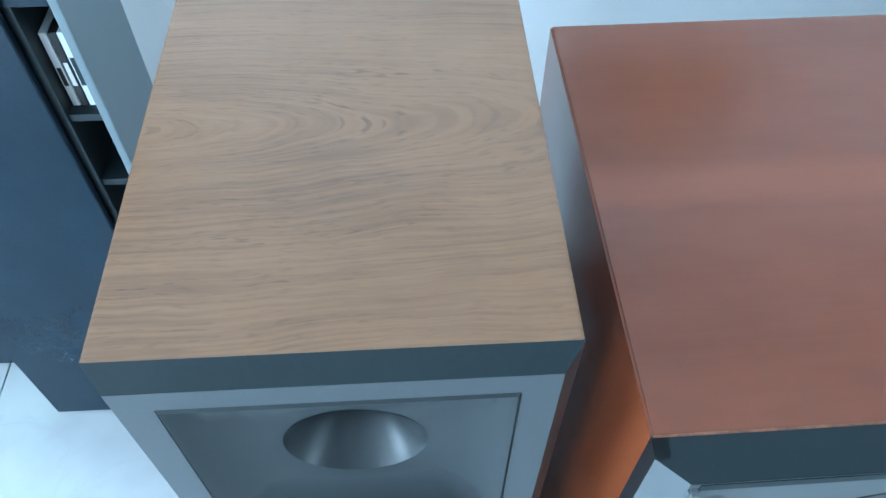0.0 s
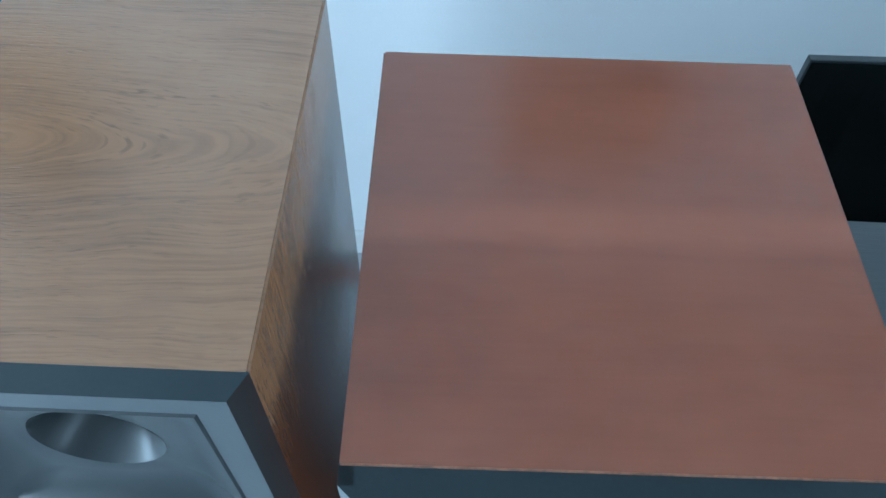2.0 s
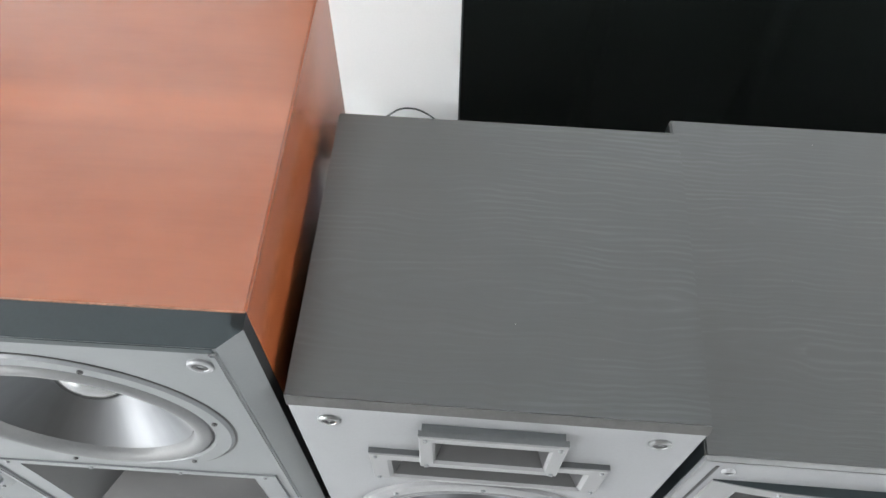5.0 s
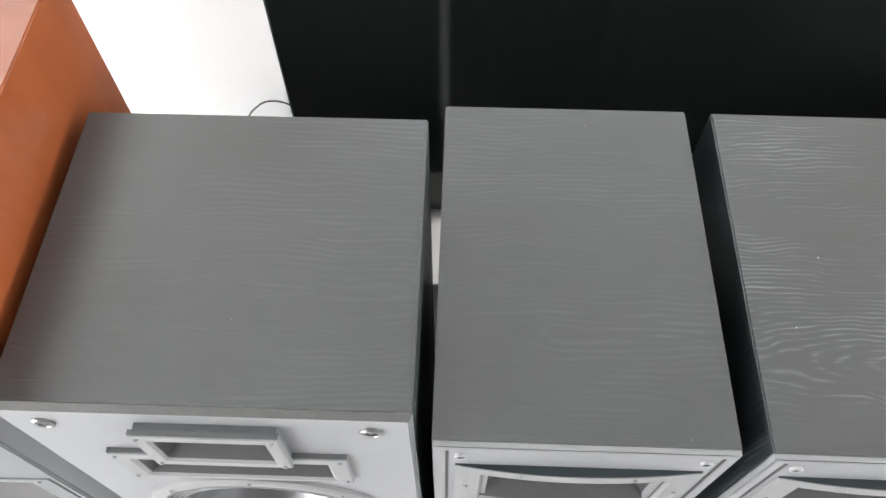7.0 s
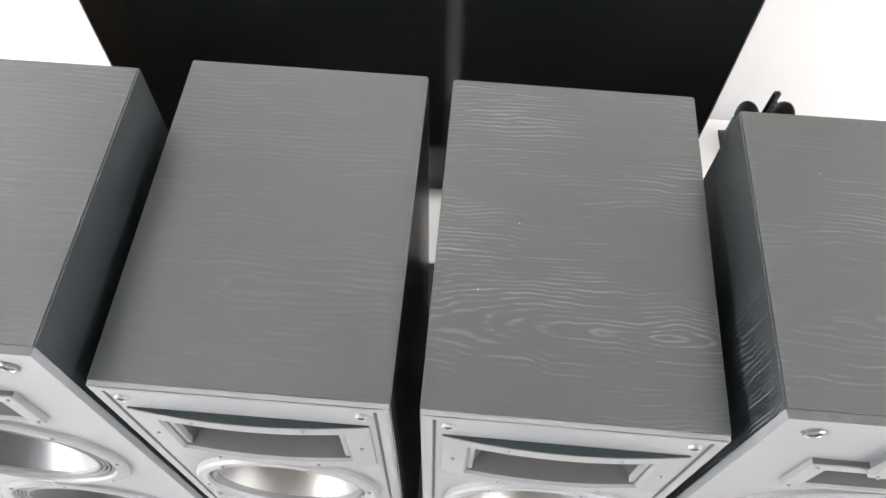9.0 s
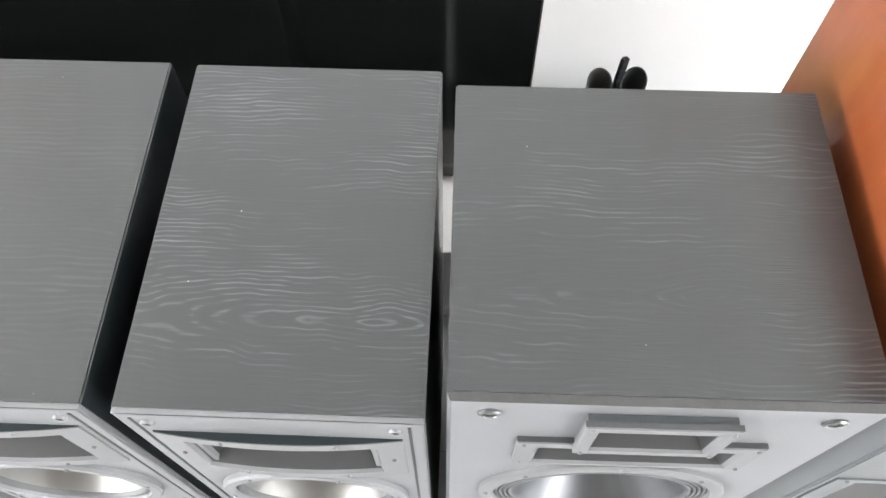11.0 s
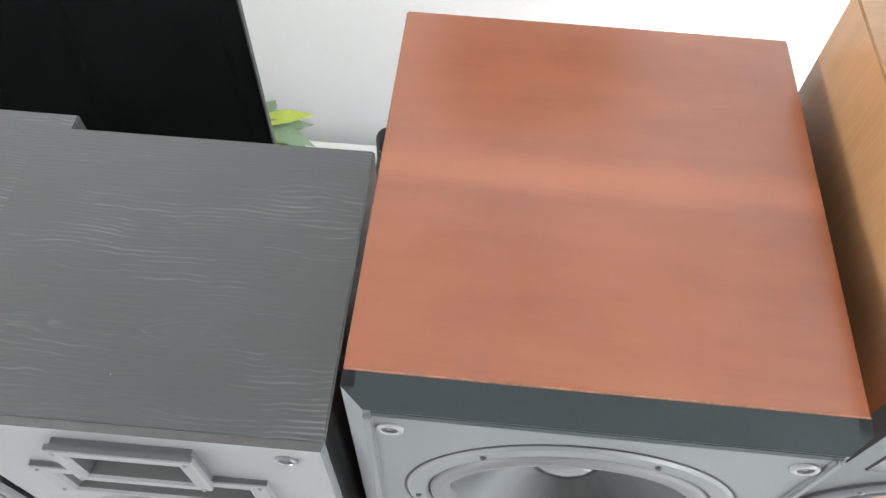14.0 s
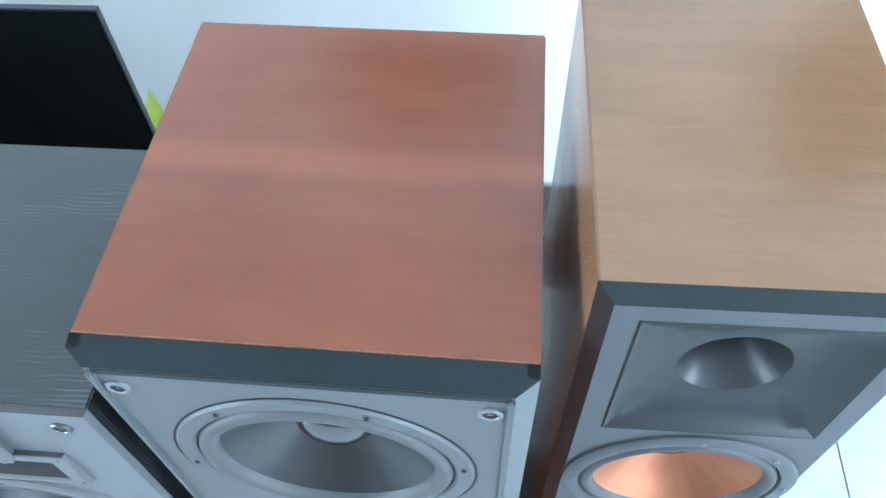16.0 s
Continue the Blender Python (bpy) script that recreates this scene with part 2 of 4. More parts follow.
GREY_BOARD = plain("grey-blue board", (0.16, 0.19, 0.21), 0.5, vary=0.08, bump=0.05)
NAVY_GLASS = plain("dark blue gloss glass", (0.010, 0.020, 0.033), 0.2, vary=0.2, spec=0.2)
CABLE = plain("black cable sheath", (0.02, 0.03, 0.03), 0.5)
TERRACOTTA = plain("terracotta plastic", (0.32, 0.075, 0.03), 0.5, vary=0.1)
CADDY = plain("dark grey plastic", (0.045, 0.05, 0.052), 0.45, vary=0.12)
WAX = plain("cream wax", (0.72, 0.64, 0.52), 0.45, vary=0.05)
LILAC = plain("pale lilac paper", (0.62, 0.60, 0.68), 0.6, vary=0.04)
PAPER = plain("white sleeve", (0.74, 0.76, 0.78), 0.4, vary=0.04)
LEAF_LIGHT = plain("lime leaf", (0.38, 0.46, 0.07), 0.4, vary=0.2, scale=20)
LEAF_DARK = plain("green leaf", (0.17, 0.25, 0.15), 0.4, vary=0.25, scale=20)
SOIL = plain("potting soil", (0.04, 0.03, 0.02), 0.9, vary=0.3, grain=200, bump=0.5)
UMBER = plain("dark brown card", (0.05, 0.036, 0.028), 0.6, vary=0.2)
CLOTH = plain("beige cloth", (0.44, 0.38, 0.34), 0.8, vary=0.15, grain=350, bump=0.2)
BOARD = plain("pale oak board", (0.48, 0.40, 0.33), 0.4, vary=0.25, scale=30)
GREEN_BOX = plain("green card", (0.25, 0.42, 0.12), 0.5)
GROUT = plain("grey grout", (0.40, 0.41, 0.41), 0.85)


def make_glass():
    g = Graph("clear glass", 0.03)
    g.p.inputs["Transmission Weight"].default_value = 1.0
    g.p.inputs["IOR"].default_value = 1.45
    return g.m


GLASS = make_glass()


def make_marble():
    g = Graph("white marble tile", 0.18, coat=0.2)
    rnd = g.t.nodes.new("ShaderNodeObjectInfo").outputs["Random"]
    shift = g.node("ShaderNodeCombineXYZ", X=g.math("MULTIPLY", rnd, 9.0), Y=g.math("MULTIPLY", rnd, 5.0), Z=rnd).outputs[0]
    c = g.coords("Object", (1, 1, 1), shift)
    n = g.noise(c, 2.6, 6.0, 0.55, 1.2)
    vein = g.math("ABSOLUTE", g.math("SUBTRACT", n, 0.5))
    v = g.ramp(vein, (0.0, (1, 1, 1)), (0.012, (0.25, 0.25, 0.25)), (0.05, (0, 0, 0)))
    cloud = g.noise(c, 5.0, 4.0)
    base = g.ramp(cloud, (0.35, (0.36, 0.37, 0.38)), (0.65, (0.43, 0.437, 0.443)))
    g.set("Base Color", g.mix(g.math("MULTIPLY", v, 0.5), base, (0.36, 0.37, 0.38)))
    return g.m


MARBLE = make_marble()


# ---- mesh helpers ----
def mesh_of(name, bm, material, smooth=False, raw=False):
    if not raw:
        bmesh.ops.recalc_face_normals(bm, faces=bm.faces)
    me = bpy.data.meshes.new(name)
    bm.to_mesh(me)
    bm.free()
    if smooth:
        for p in me.polygons:
            p.use_smooth = True
        me.set_sharp_from_angle(angle=radians(35))
    me.materials.append(material)
    return me


def part(name, bm, material, parent, label="", smooth=False, at=(0, 0, 0), raw=False):
    ob = new(name, mesh_of(name, bm, material, smooth, raw))
    ob.parent = parent
    ob.location = at
    return tagged(ob, label)


def thing(name, label, category, at=(0, 0, 0), group="", kind=""):
    ob = new(name)
    ob.location = at
    return tagged(ob, label, category, group, kind)


def single(name, bm, material, label, category, at=(0, 0, 0), group="", kind="", smooth=False):
    ob = new(name, mesh_of(name, bm, material, smooth))
    ob.location = at
    return tagged(ob, label, category, group, kind)


def box(x0, x1, y0, y1, z0, z1, bevel=0.0, bm=None, segments=2):
    own = bm is None
    bm = bm or bmesh.new()
    r = bmesh.ops.create_cube(bm, size=1.0)
    for v in r["verts"]:
        v.co = Vector(((x0 + x1) / 2 + v.co.x * (x1 - x0), (y0 + y1) / 2 + v.co.y * (y1 - y0), (z0 + z1) / 2 + v.co.z * (z1 - z0)))
    if bevel and own:
        bmesh.ops.bevel(bm, geom=bm.edges[:], offset=bevel, segments=segments, affect="EDGES")
    return bm


def grain_uv(bm):
    """u along the grain: across on the lid, upright on the sides."""
    lay = bm.loops.layers.uv.verify()
    for f in bm.faces:
        n = f.normal
        for l in f.loops:
            c = l.vert.co
            if abs(n.z) > 0.6:
                l[lay].uv = (c.x, c.y)
            elif abs(n.x) > 0.6:
                l[lay].uv = (c.z, c.y + 1.3)
            else:
                l[lay].uv = (c.x, c.z + 2.1)
    return bm


def lathe(profile, n=64, bm=None, center=(0, 0), close=False):
    """Turns (radius, depth) pairs about the driver's axis; depth > 0 goes into the cabinet (+y)."""
    bm = bm or bmesh.new()
    lay = bm.loops.layers.uv.verify()
    rings = []
    for r, d in profile:
        if r < 1e-6:
            rings.append([bm.verts.new((center[0], d, center[1]))])
        else:
            rings.append([bm.verts.new((center[0] + r * math.cos(2 * math.pi * i / n), d, center[1] + r * math.sin(2 * math.pi * i / n))) for i in range(n)])
    for k in range(len(rings) - 1):
        a, b = rings[k], rings[k + 1]
        for i in range(n):
            j = (i + 1) % n
            if len(a) == 1 and len(b) == 1:
                continue
            if len(b) == 1:
                f = bm.faces.new((a[i], a[j], b[0]))
            elif len(a) == 1:
                f = bm.faces.new((a[0], b[j], b[i]))
            else:
                f = bm.faces.new((a[i], a[j], b[j], b[i]))
            for l in f.loops:
                ring = 0 if l.vert in a else 1
                idx = (a if ring == 0 else b).index(l.vert) if len(a if ring == 0 else b) > 1 else i
                if i == n - 1 and idx == 0:
                    idx = n
                l[lay].uv = (idx / n, (k + ring) / len(rings))
    return bm


def plate_cell(bm, x0, x1, z0, z1, y, hole=None, n=48):
    """One upright rectangle of a front plate at depth y, with a round (x, z, r) or square (x0, x1, z0, z1) opening."""
    if hole is None:
        bm.faces.new([bm.verts.new(p) for p in ((x0, y, z0), (x1, y, z0), (x1, y, z1), (x0, y, z1))])
        return
    if len(hole) == 4:
        a, b, c, d = hole
        o = [bm.verts.new(p) for p in ((x0, y, z0), (x1, y, z0), (x1, y, z1), (x0, y, z1))]
        i = [bm.verts.new(p) for p in ((a, y, c), (b, y, c), (b, y, d), (a, y, d))]
    else:
        cx, cz, r = hole
        ang = sorted([2 * math.pi * k / n for k in range(n)] + [math.atan2(zz - cz, xx - cx) % (2 * math.pi) for xx in (x0, x1) for zz in (z0, z1)])
        o, i = [], []
        for t in ang:
            c, s = math.cos(t), math.sin(t)
            k = min([(x1 - cx) / c if c > 1e-9 else 9, (x0 - cx) / c if c < -1e-9 else 9, (z1 - cz) / s if s > 1e-9 else 9, (z0 - cz) / s if s < -1e-9 else 9])
            o.append(bm.verts.new((cx + k * c, y, cz + k * s)))
            i.append(bm.verts.new((cx + r * c, y, cz + r * s)))
    m = len(o)
    for k in range(m):
        j = (k + 1) % m
        bm.faces.new((o[k], o[j], i[j], i[k]))
    back = [bm.verts.new(v.co + Vector((0, 0.018, 0))) for v in i]
    for k in range(m):
        j = (k + 1) % m
        bm.faces.new((i[k], i[j], back[j], back[k]))


def loft(bm, loops, cap_last=False):
    """Skins a row of equally long vertex loops."""
    rows = [[bm.verts.new(p) for p in lp] for lp in loops]
    for a, b in zip(rows, rows[1:]):
        for i in range(len(a)):
            j = (i + 1) % len(a)
            bm.faces.new((a[i], a[j], b[j], b[i]))
    if cap_last:
        bm.faces.new(rows[-1])
    return bm


def square_loop(cx, cz, hw, hh, y, n=12, blend=0.0):
    """A loop that goes from a square (blend 0) to a circle (blend 1)."""
    pts = []
    for k in range(4 * n):
        t = 2 * math.pi * k / (4 * n)
        c, s = math.cos(t), math.sin(t)
        q = 1 / max(abs(c), abs(s))
        k2 = q * (1 - blend) + blend
        pts.append((cx + hw * c * k2, y, cz + hh * s * k2))
    return pts


def tube(points, radius, material, name, label, category, group=""):
    cu = bpy.data.curves.new(name, "CURVE")
    cu.dimensions, cu.bevel_depth, cu.bevel_resolution = "3D", radius, 3
    sp = cu.splines.new("BEZIER")
    sp.bezier_points.add(len(points) - 1)
    for bp, p in zip(sp.bezier_points, points):
        bp.co, bp.handle_left_type, bp.handle_right_type = p, "AUTO", "AUTO"
    cu.materials.append(material)
    return tagged(new(name, cu), label, category, group)


# ---- the room ----
def build_room():
    x0, x1, y0, y1, h = (ROOM[k] for k in ("x0", "x1", "y0", "y1", "h"))
    t = 0.15
    floor = single("floor", box(x0 - t, x1 + t, y0 - t, y1 + t, -0.12, -0.006), GROUT, "white marble tile floor with fine grey joints", "floor", kind="structure")
    single("ceiling", box(x0 - t, x1 + t, y0 - t, y1 + t, h, h + 0.1), CEILING_PAINT, "plain white painted ceiling", "ceiling", kind="structure")
    single("wall_north", box(x0 - t, x1 + t, y1, y1 + t, -0.006, h), WHITE_PAINT, "plain white painted wall behind the loudspeakers", "wall", kind="structure")
    for name, xa, xb, ya, yb in (("wall_west", x0 - t, x0, -1.9, 0.3), ("wall_east", x1, x1 + t, -1.2, 0.6)):
        bm = bmesh.new()
        for a, b, c, d in ((y0, ya, -0.006, h), (yb, y1, -0.006, h), (ya, yb, -0.006, 0.8), (ya, yb, 2.0, h)):
            box(xa, xb, a, b, c, d, bm=bm)
        single(name, bm, WHITE_PAINT, "white side wall with a window opening", "wall", kind="structure")
    bm = bmesh.new()
    left = x0 - t
    for a, b in WINDOWS + ((x1 + t, None),):
        box(left, a, y0 - t, y0, -0.006, h, bm=bm)
        if b is not None:
            box(a, b, y0 - t, y0, -0.006, WIN_Z0, bm=bm)
            box(a, b, y0 - t, y0, WIN_Z1, h, bm=bm)
            left = b
    # out of view behind the camera; kept dark so less light enters the gaps
    single("wall_south", bm, TAUPE_PAINT, "unseen wall darkened to cut frontal fill, with two wide window openings", "wall", kind="structure")
    single("baseboard", box(x0, x1, y1 - 0.014, y1, 0.0, 0.085, 0.003), GLOSS_WHITE, "low white skirting board along the wall", "baseboard", kind="structure")
    return floor


FLOOR = build_room()


# ---- drivers and fittings ----
def woofer(cab, name, cx, cz, y, kind):
    """A cone driver on the front plate at depth y (its face), as one part with its pieces."""
    if kind == "big":          # aluminium cone with a dome cap
        frame = lathe([(0.143, 0.004), (0.143, -0.0005), (0.1405, -0.003), (0.127, -0.003), (0.1245, -0.0005), (0.1245, 0.01)])
        roll = [(0.1235, 0.004)] + [(0.114 + 0.0092 * math.cos(a), 0.003 - 0.009 * math.sin(a)) for a in (0.2, 0.6, 1.0, 1.4, 1.8, 2.2, 2.6, 2.9)] + [(0.1035, 0.006)]
        cone = [(0.103, 0.005), (0.085, 0.02), (0.065, 0.036), (0.043, 0.052)]
        cap = [(0.045, 0.054)] + [(0.044 * math.cos(a), 0.052 - 0.03 * math.sin(a)) for a in (0.0, 0.3, 0.6, 0.9, 1.2)] + [(0.0, 0.022)]
        mats = (PEWTER, RUBBER, ALU, CAP)
        bolts, br = 6, 0.1335
    elif kind == "ribbed":     # ribbed surround, deep bright cone
        frame = lathe([(0.141, 0.004), (0.141, -0.0045), (0.138, -0.0065), (0.125, -0.0065), (0.123, -0.003), (0.123, 0.008)])
        roll = [(0.123, 0.002)]
        for k in range(4):
            b = 0.123 - 0.0055 * k
            roll += [(b - 0.0014, -0.003), (b - 0.0041, -0.003), (b - 0.0055, 0.001)]
        cone = [(0.1015, 0.001), (0.09, 0.016), (0.07, 0.042), (0.045, 0.07)]
        cap = [(0.046, 0.071), (0.04, 0.067), (0.025, 0.058), (0.0, 0.054)]
        mats = (LIGHT_HORN, RUBBER, ALU, ALU)
        bolts, br = 8, 0.1325
    elif kind == "pale":       # smooth pale cone in a raised ring
        frame = lathe([(0.1125, 0.004), (0.1125, -0.006), (0.1095, -0.009), (0.0985, -0.009), (0.0965, -0.006), (0.0965, 0.008)])
        roll = [(0.0965, 0.0)] + [(0.092 + 0.0045 * math.cos(a), 0.0 - 0.006 * math.sin(a)) for a in (0.4, 0.9, 1.5, 2.1, 2.7)] + [(0.0875, 0.002)]
        cone = [(0.0875, 0.001), (0.079, 0.013), (0.062, 0.033), (0.036, 0.052)]
        cap = [(0.037, 0.053)] + [(0.036 * math.cos(a), 0.052 - 0.018 * math.sin(a)) for a in (0.1, 0.4, 0.8, 1.2)] + [(0.0, 0.038)]
        mats = (SILVER, RUBBER, PALE_ALU, PALE_ALU)
        bolts, br = 6, 0.104
    else:                      # copper cone in a dark ring
        frame = lathe([(0.120, 0.004), (0.120, -0.003), (0.117, -0.005), (0.104, -0.005), (0.102, -0.001), (0.102, 0.008)])
        roll = [(0.102, 0.002)] + [(0.095 + 0.007 * math.cos(a), 0.002 - 0.008 * math.sin(a)) for a in (0.3, 0.8, 1.3, 1.8, 2.3, 2.8)] + [(0.087, 0.004)]
        cone = [(0.088, 0.003), (0.07, 0.016), (0.05, 0.03), (0.032, 0.04)]
        cap = [(0.033, 0.041), (0.028, 0.04), (0.015, 0.044), (0.0, 0.046)]
        mats = (GRAPHITE, RUBBER_AND_RIM_SHADE, COPPER, COPPER)
        bolts, br = 8, 0.111
    w = part(name, frame, mats[0], cab, smooth=True, at=(cx, y, cz))
    part("surround", lathe(roll), mats[1], w, smooth=True)
    part("cone", lathe(cone), mats[2], w, smooth=True)
    part("dust_cap", lathe(cap, 40), mats[3], w, smooth=True)
    if kind == "big":
        part("gasket", lathe([(0.1245, 0.003), (0.1245, -0.0008), (0.1232, -0.0008), (0.1232, 0.003)], 96), BLACK, w)
    face = frame_face(kind)
    for k in range(bolts):
        a = 2 * math.pi * (k + (0.0 if bolts == 8 else 0.12)) / bolts
        screw(w, br * math.cos(a), br * math.sin(a), face, 0.0027, BLACK if kind == "big" else PEWTER)


def frame_face(kind):
    return {"big": -0.003, "ribbed": -0.0065, "pale": -0.009}.get(kind, -0.005)


SCREW = {}


def screw(parent, x, z, y, r, material):
    """A small round screw head with a recessed centre."""
    key = (r, material.name)
    if key not in SCREW:
        SCREW[key] = mesh_of("screw", lathe([(r, 0.001), (r, -0.0012), (r * 0.8, -0.002), (r * 0.45, -0.002), (r * 0.3, -0.0005), (0, -0.0005)], 14), material, True)
    ob = new("screw", SCREW[key])
    ob.parent, ob.location = parent, (x, y, z)


def peg(cab, x, z, y, r=0.0105, material=None):
    """A grille peg: a steel cup with a dark socket."""
    p = part("grille_peg", lathe([(r, 0.002), (r, -0.002), (r * 0.88, -0.0032), (r * 0.66, -0.0032), (r * 0.52, -0.001), (r * 0.5, 0.004)], 28), material or STEEL, cab, smooth=True, at=(x, y, z))
    part("socket", lathe([(r * 0.6, 0.002), (r * 0.6, -0.0024), (r * 0.28, -0.0024), (r * 0.28, 0.001)], 20), BLACK, p)
    part("core", lathe([(r * 0.28, 0.001), (r * 0.28, -0.0018), (0, -0.0018)], 12), PEWTER, p)


def cabinet(cab, w, d, h, material, foot=0.03):
    """An open-fronted veneered carcass: front at y = 0, its left side at x = 0."""
    bm = box(0, w, 0, d, foot, h)
    edges = [e for e in bm.edges if not all(v.co.y < 1e-6 for v in e.verts)]
    bmesh.ops.bevel(bm, geom=edges, offset=0.0018, segments=2, affect="EDGES")
    bm.normal_update()
    bmesh.ops.delete(bm, geom=[f for f in bm.faces if f.calc_center_median().y < 1e-5], context="FACES")
    bm.normal_update()
    grain_uv(bm)
    if max(bm.faces, key=lambda f: f.calc_center_median().z).normal.z < 0:
        bmesh.ops.reverse_faces(bm, faces=bm.faces[:])
    body = part("cabinet", bm, material, cab, raw=True)
    sol = body.modifiers.new("board", "SOLIDIFY")
    sol.thickness, sol.offset = 0.012, -1
    for x in (0.035, w - 0.035):
        for y in (0.03, d - 0.035):
            part("foot", lathe([(0.022, 0), (0.022, 0.024), (0.014, 0.032), (0, 0.032)], 20), BLACK, cab).matrix_basis = pose(x, y, 0, 90)


def board(points, shift):
    """A slab: a flat outline and the same outline shifted."""
    bm = bmesh.new()
    front = [bm.verts.new(p) for p in points]
    back = [bm.verts.new((p[0] + q[0], p[1] + q[1], p[2] + q[2])) for p, q in zip(points, shift)]
    bm.faces.new(front)
    bm.faces.new(back[::-1])
    for q in range(len(front)):
        r = (q + 1) % len(front)
        bm.faces.new((front[q], back[q], back[r], front[r]))
    return bm


def beveled_front(cab, w, z0, z1, depth, inset, drop, material, lid, flush=0.0):
    """A mitred sloping frame round the front plate; flush: how far it runs straight on from the cabinet before the chamfer."""
    k = flush / depth if depth else 0
    y1, dz = -flush, drop * k
    sx, sy, sz = 0.0125, 0.010, 0.0125
    for name, z, o, m in (("upper_slope", z1, -1, lid), ("lower_slope", z0, 1, material)):
        pts = [(0, 0, z), (w, 0, z), (w, y1, z + o * dz), (w - inset, -depth, z + o * drop), (inset, -depth, z + o * drop), (0, y1, z + o * dz)]
        if not flush:
            pts = [pts[0], pts[1], pts[3], pts[4]]
        back = [(math.copysign(sx, w / 2 - p[0]), 0.001 if p[1] > -0.001 else sy, o * sz) for p in pts]
        part(name, board(pts, back), m, cab)
    for x, o in ((0, 1), (w, -1)):
        if flush:
            pts = [(x, 0, z0), (x, y1, z0 + dz), (x, y1, z1 - dz), (x, 0, z1)]
            part("side_strip", board(pts, [(o * 0.010, 0, 0)] * 4), BLACK, cab)
        pts = [(x, y1, z0 + dz), (x + o * inset, -depth, z0 + drop), (x + o * inset, -depth, z1 - drop), (x, y1, z1 - dz)]
        part("side_slope", board(pts, [(o * sx, sy, math.copysign(sz, (z0 + z1) / 2 - p[2])) for p in pts]), material, cab)


def horn_speaker():
    """Oak tower: square horn over copper cones."""
    w, d, h = 0.263, 0.347, 1.237
    cab = thing("tower_speaker", "tall oak-veneered tower speaker with grey square horn and copper cone", "loudspeaker", group="row of tower speakers")
    cabinet(cab, w, d, h, OAK)
    beveled_front(cab, w, 0.03, h, 0.0145, 0.012, 0.009, BLACK, SLATE)
    y, zt = -0.0147, h - 0.009
    bm = bmesh.new()
    hc, hw = h - 0.1265, 0.0985
    plate_cell(bm, 0.012, w - 0.012, hc - hw - 0.004, zt, y, (w / 2 - hw, w / 2 + hw, hc - hw, hc + hw))
    zc = hc - hw - 0.127
    plate_cell(bm, 0.012, w - 0.012, zc - 0.123, hc - hw - 0.004, y, (w / 2, zc, 0.113))
    zd = zc - 0.25
    plate_cell(bm, 0.012, w - 0.012, zd - 0.127, zc - 0.123, y, (w / 2, zd, 0.113))
    plate_cell(bm, 0.012, w - 0.012, 0.051, zd - 0.127, y)
    part("front_plate", bm, GRAPHITE, cab)
    rim = bmesh.new()
    loops = [square_loop(w / 2, hc, hw, hw, y + 0.001), square_loop(w / 2, hc, hw - 0.002, hw - 0.002, y - 0.0015), square_loop(w / 2, hc, hw - 0.005, hw - 0.005, y)]
    for k, (s, dd, b) in enumerate(((0.09, 0.003, 0.0), (0.08, 0.009, 0.03), (0.068, 0.016, 0.15), (0.056, 0.0175, 0.5), (0.047, 0.020, 0.98))):
        loops.append(square_loop(w / 2, hc, s, s, y + dd, blend=b))
    hornp = part("horn", loft(rim, loops), HORN, cab, "grey square horn", smooth=True)
    th = bmesh.new()
    loft(th, [square_loop(w / 2, hc, r, r, y + dd, blend=1.0) for r, dd in ((0.047, 0.0198), (0.044, 0.024), (0.03, 0.05), (0.018, 0.08), (0.012, 0.1))], True)
    part("throat", th, HORN, hornp, smooth=True)
    woofer(cab, "woofer", w / 2, zc, y, "copper")
    woofer(cab, "woofer", w / 2, zd, y, "copper")
    return cab


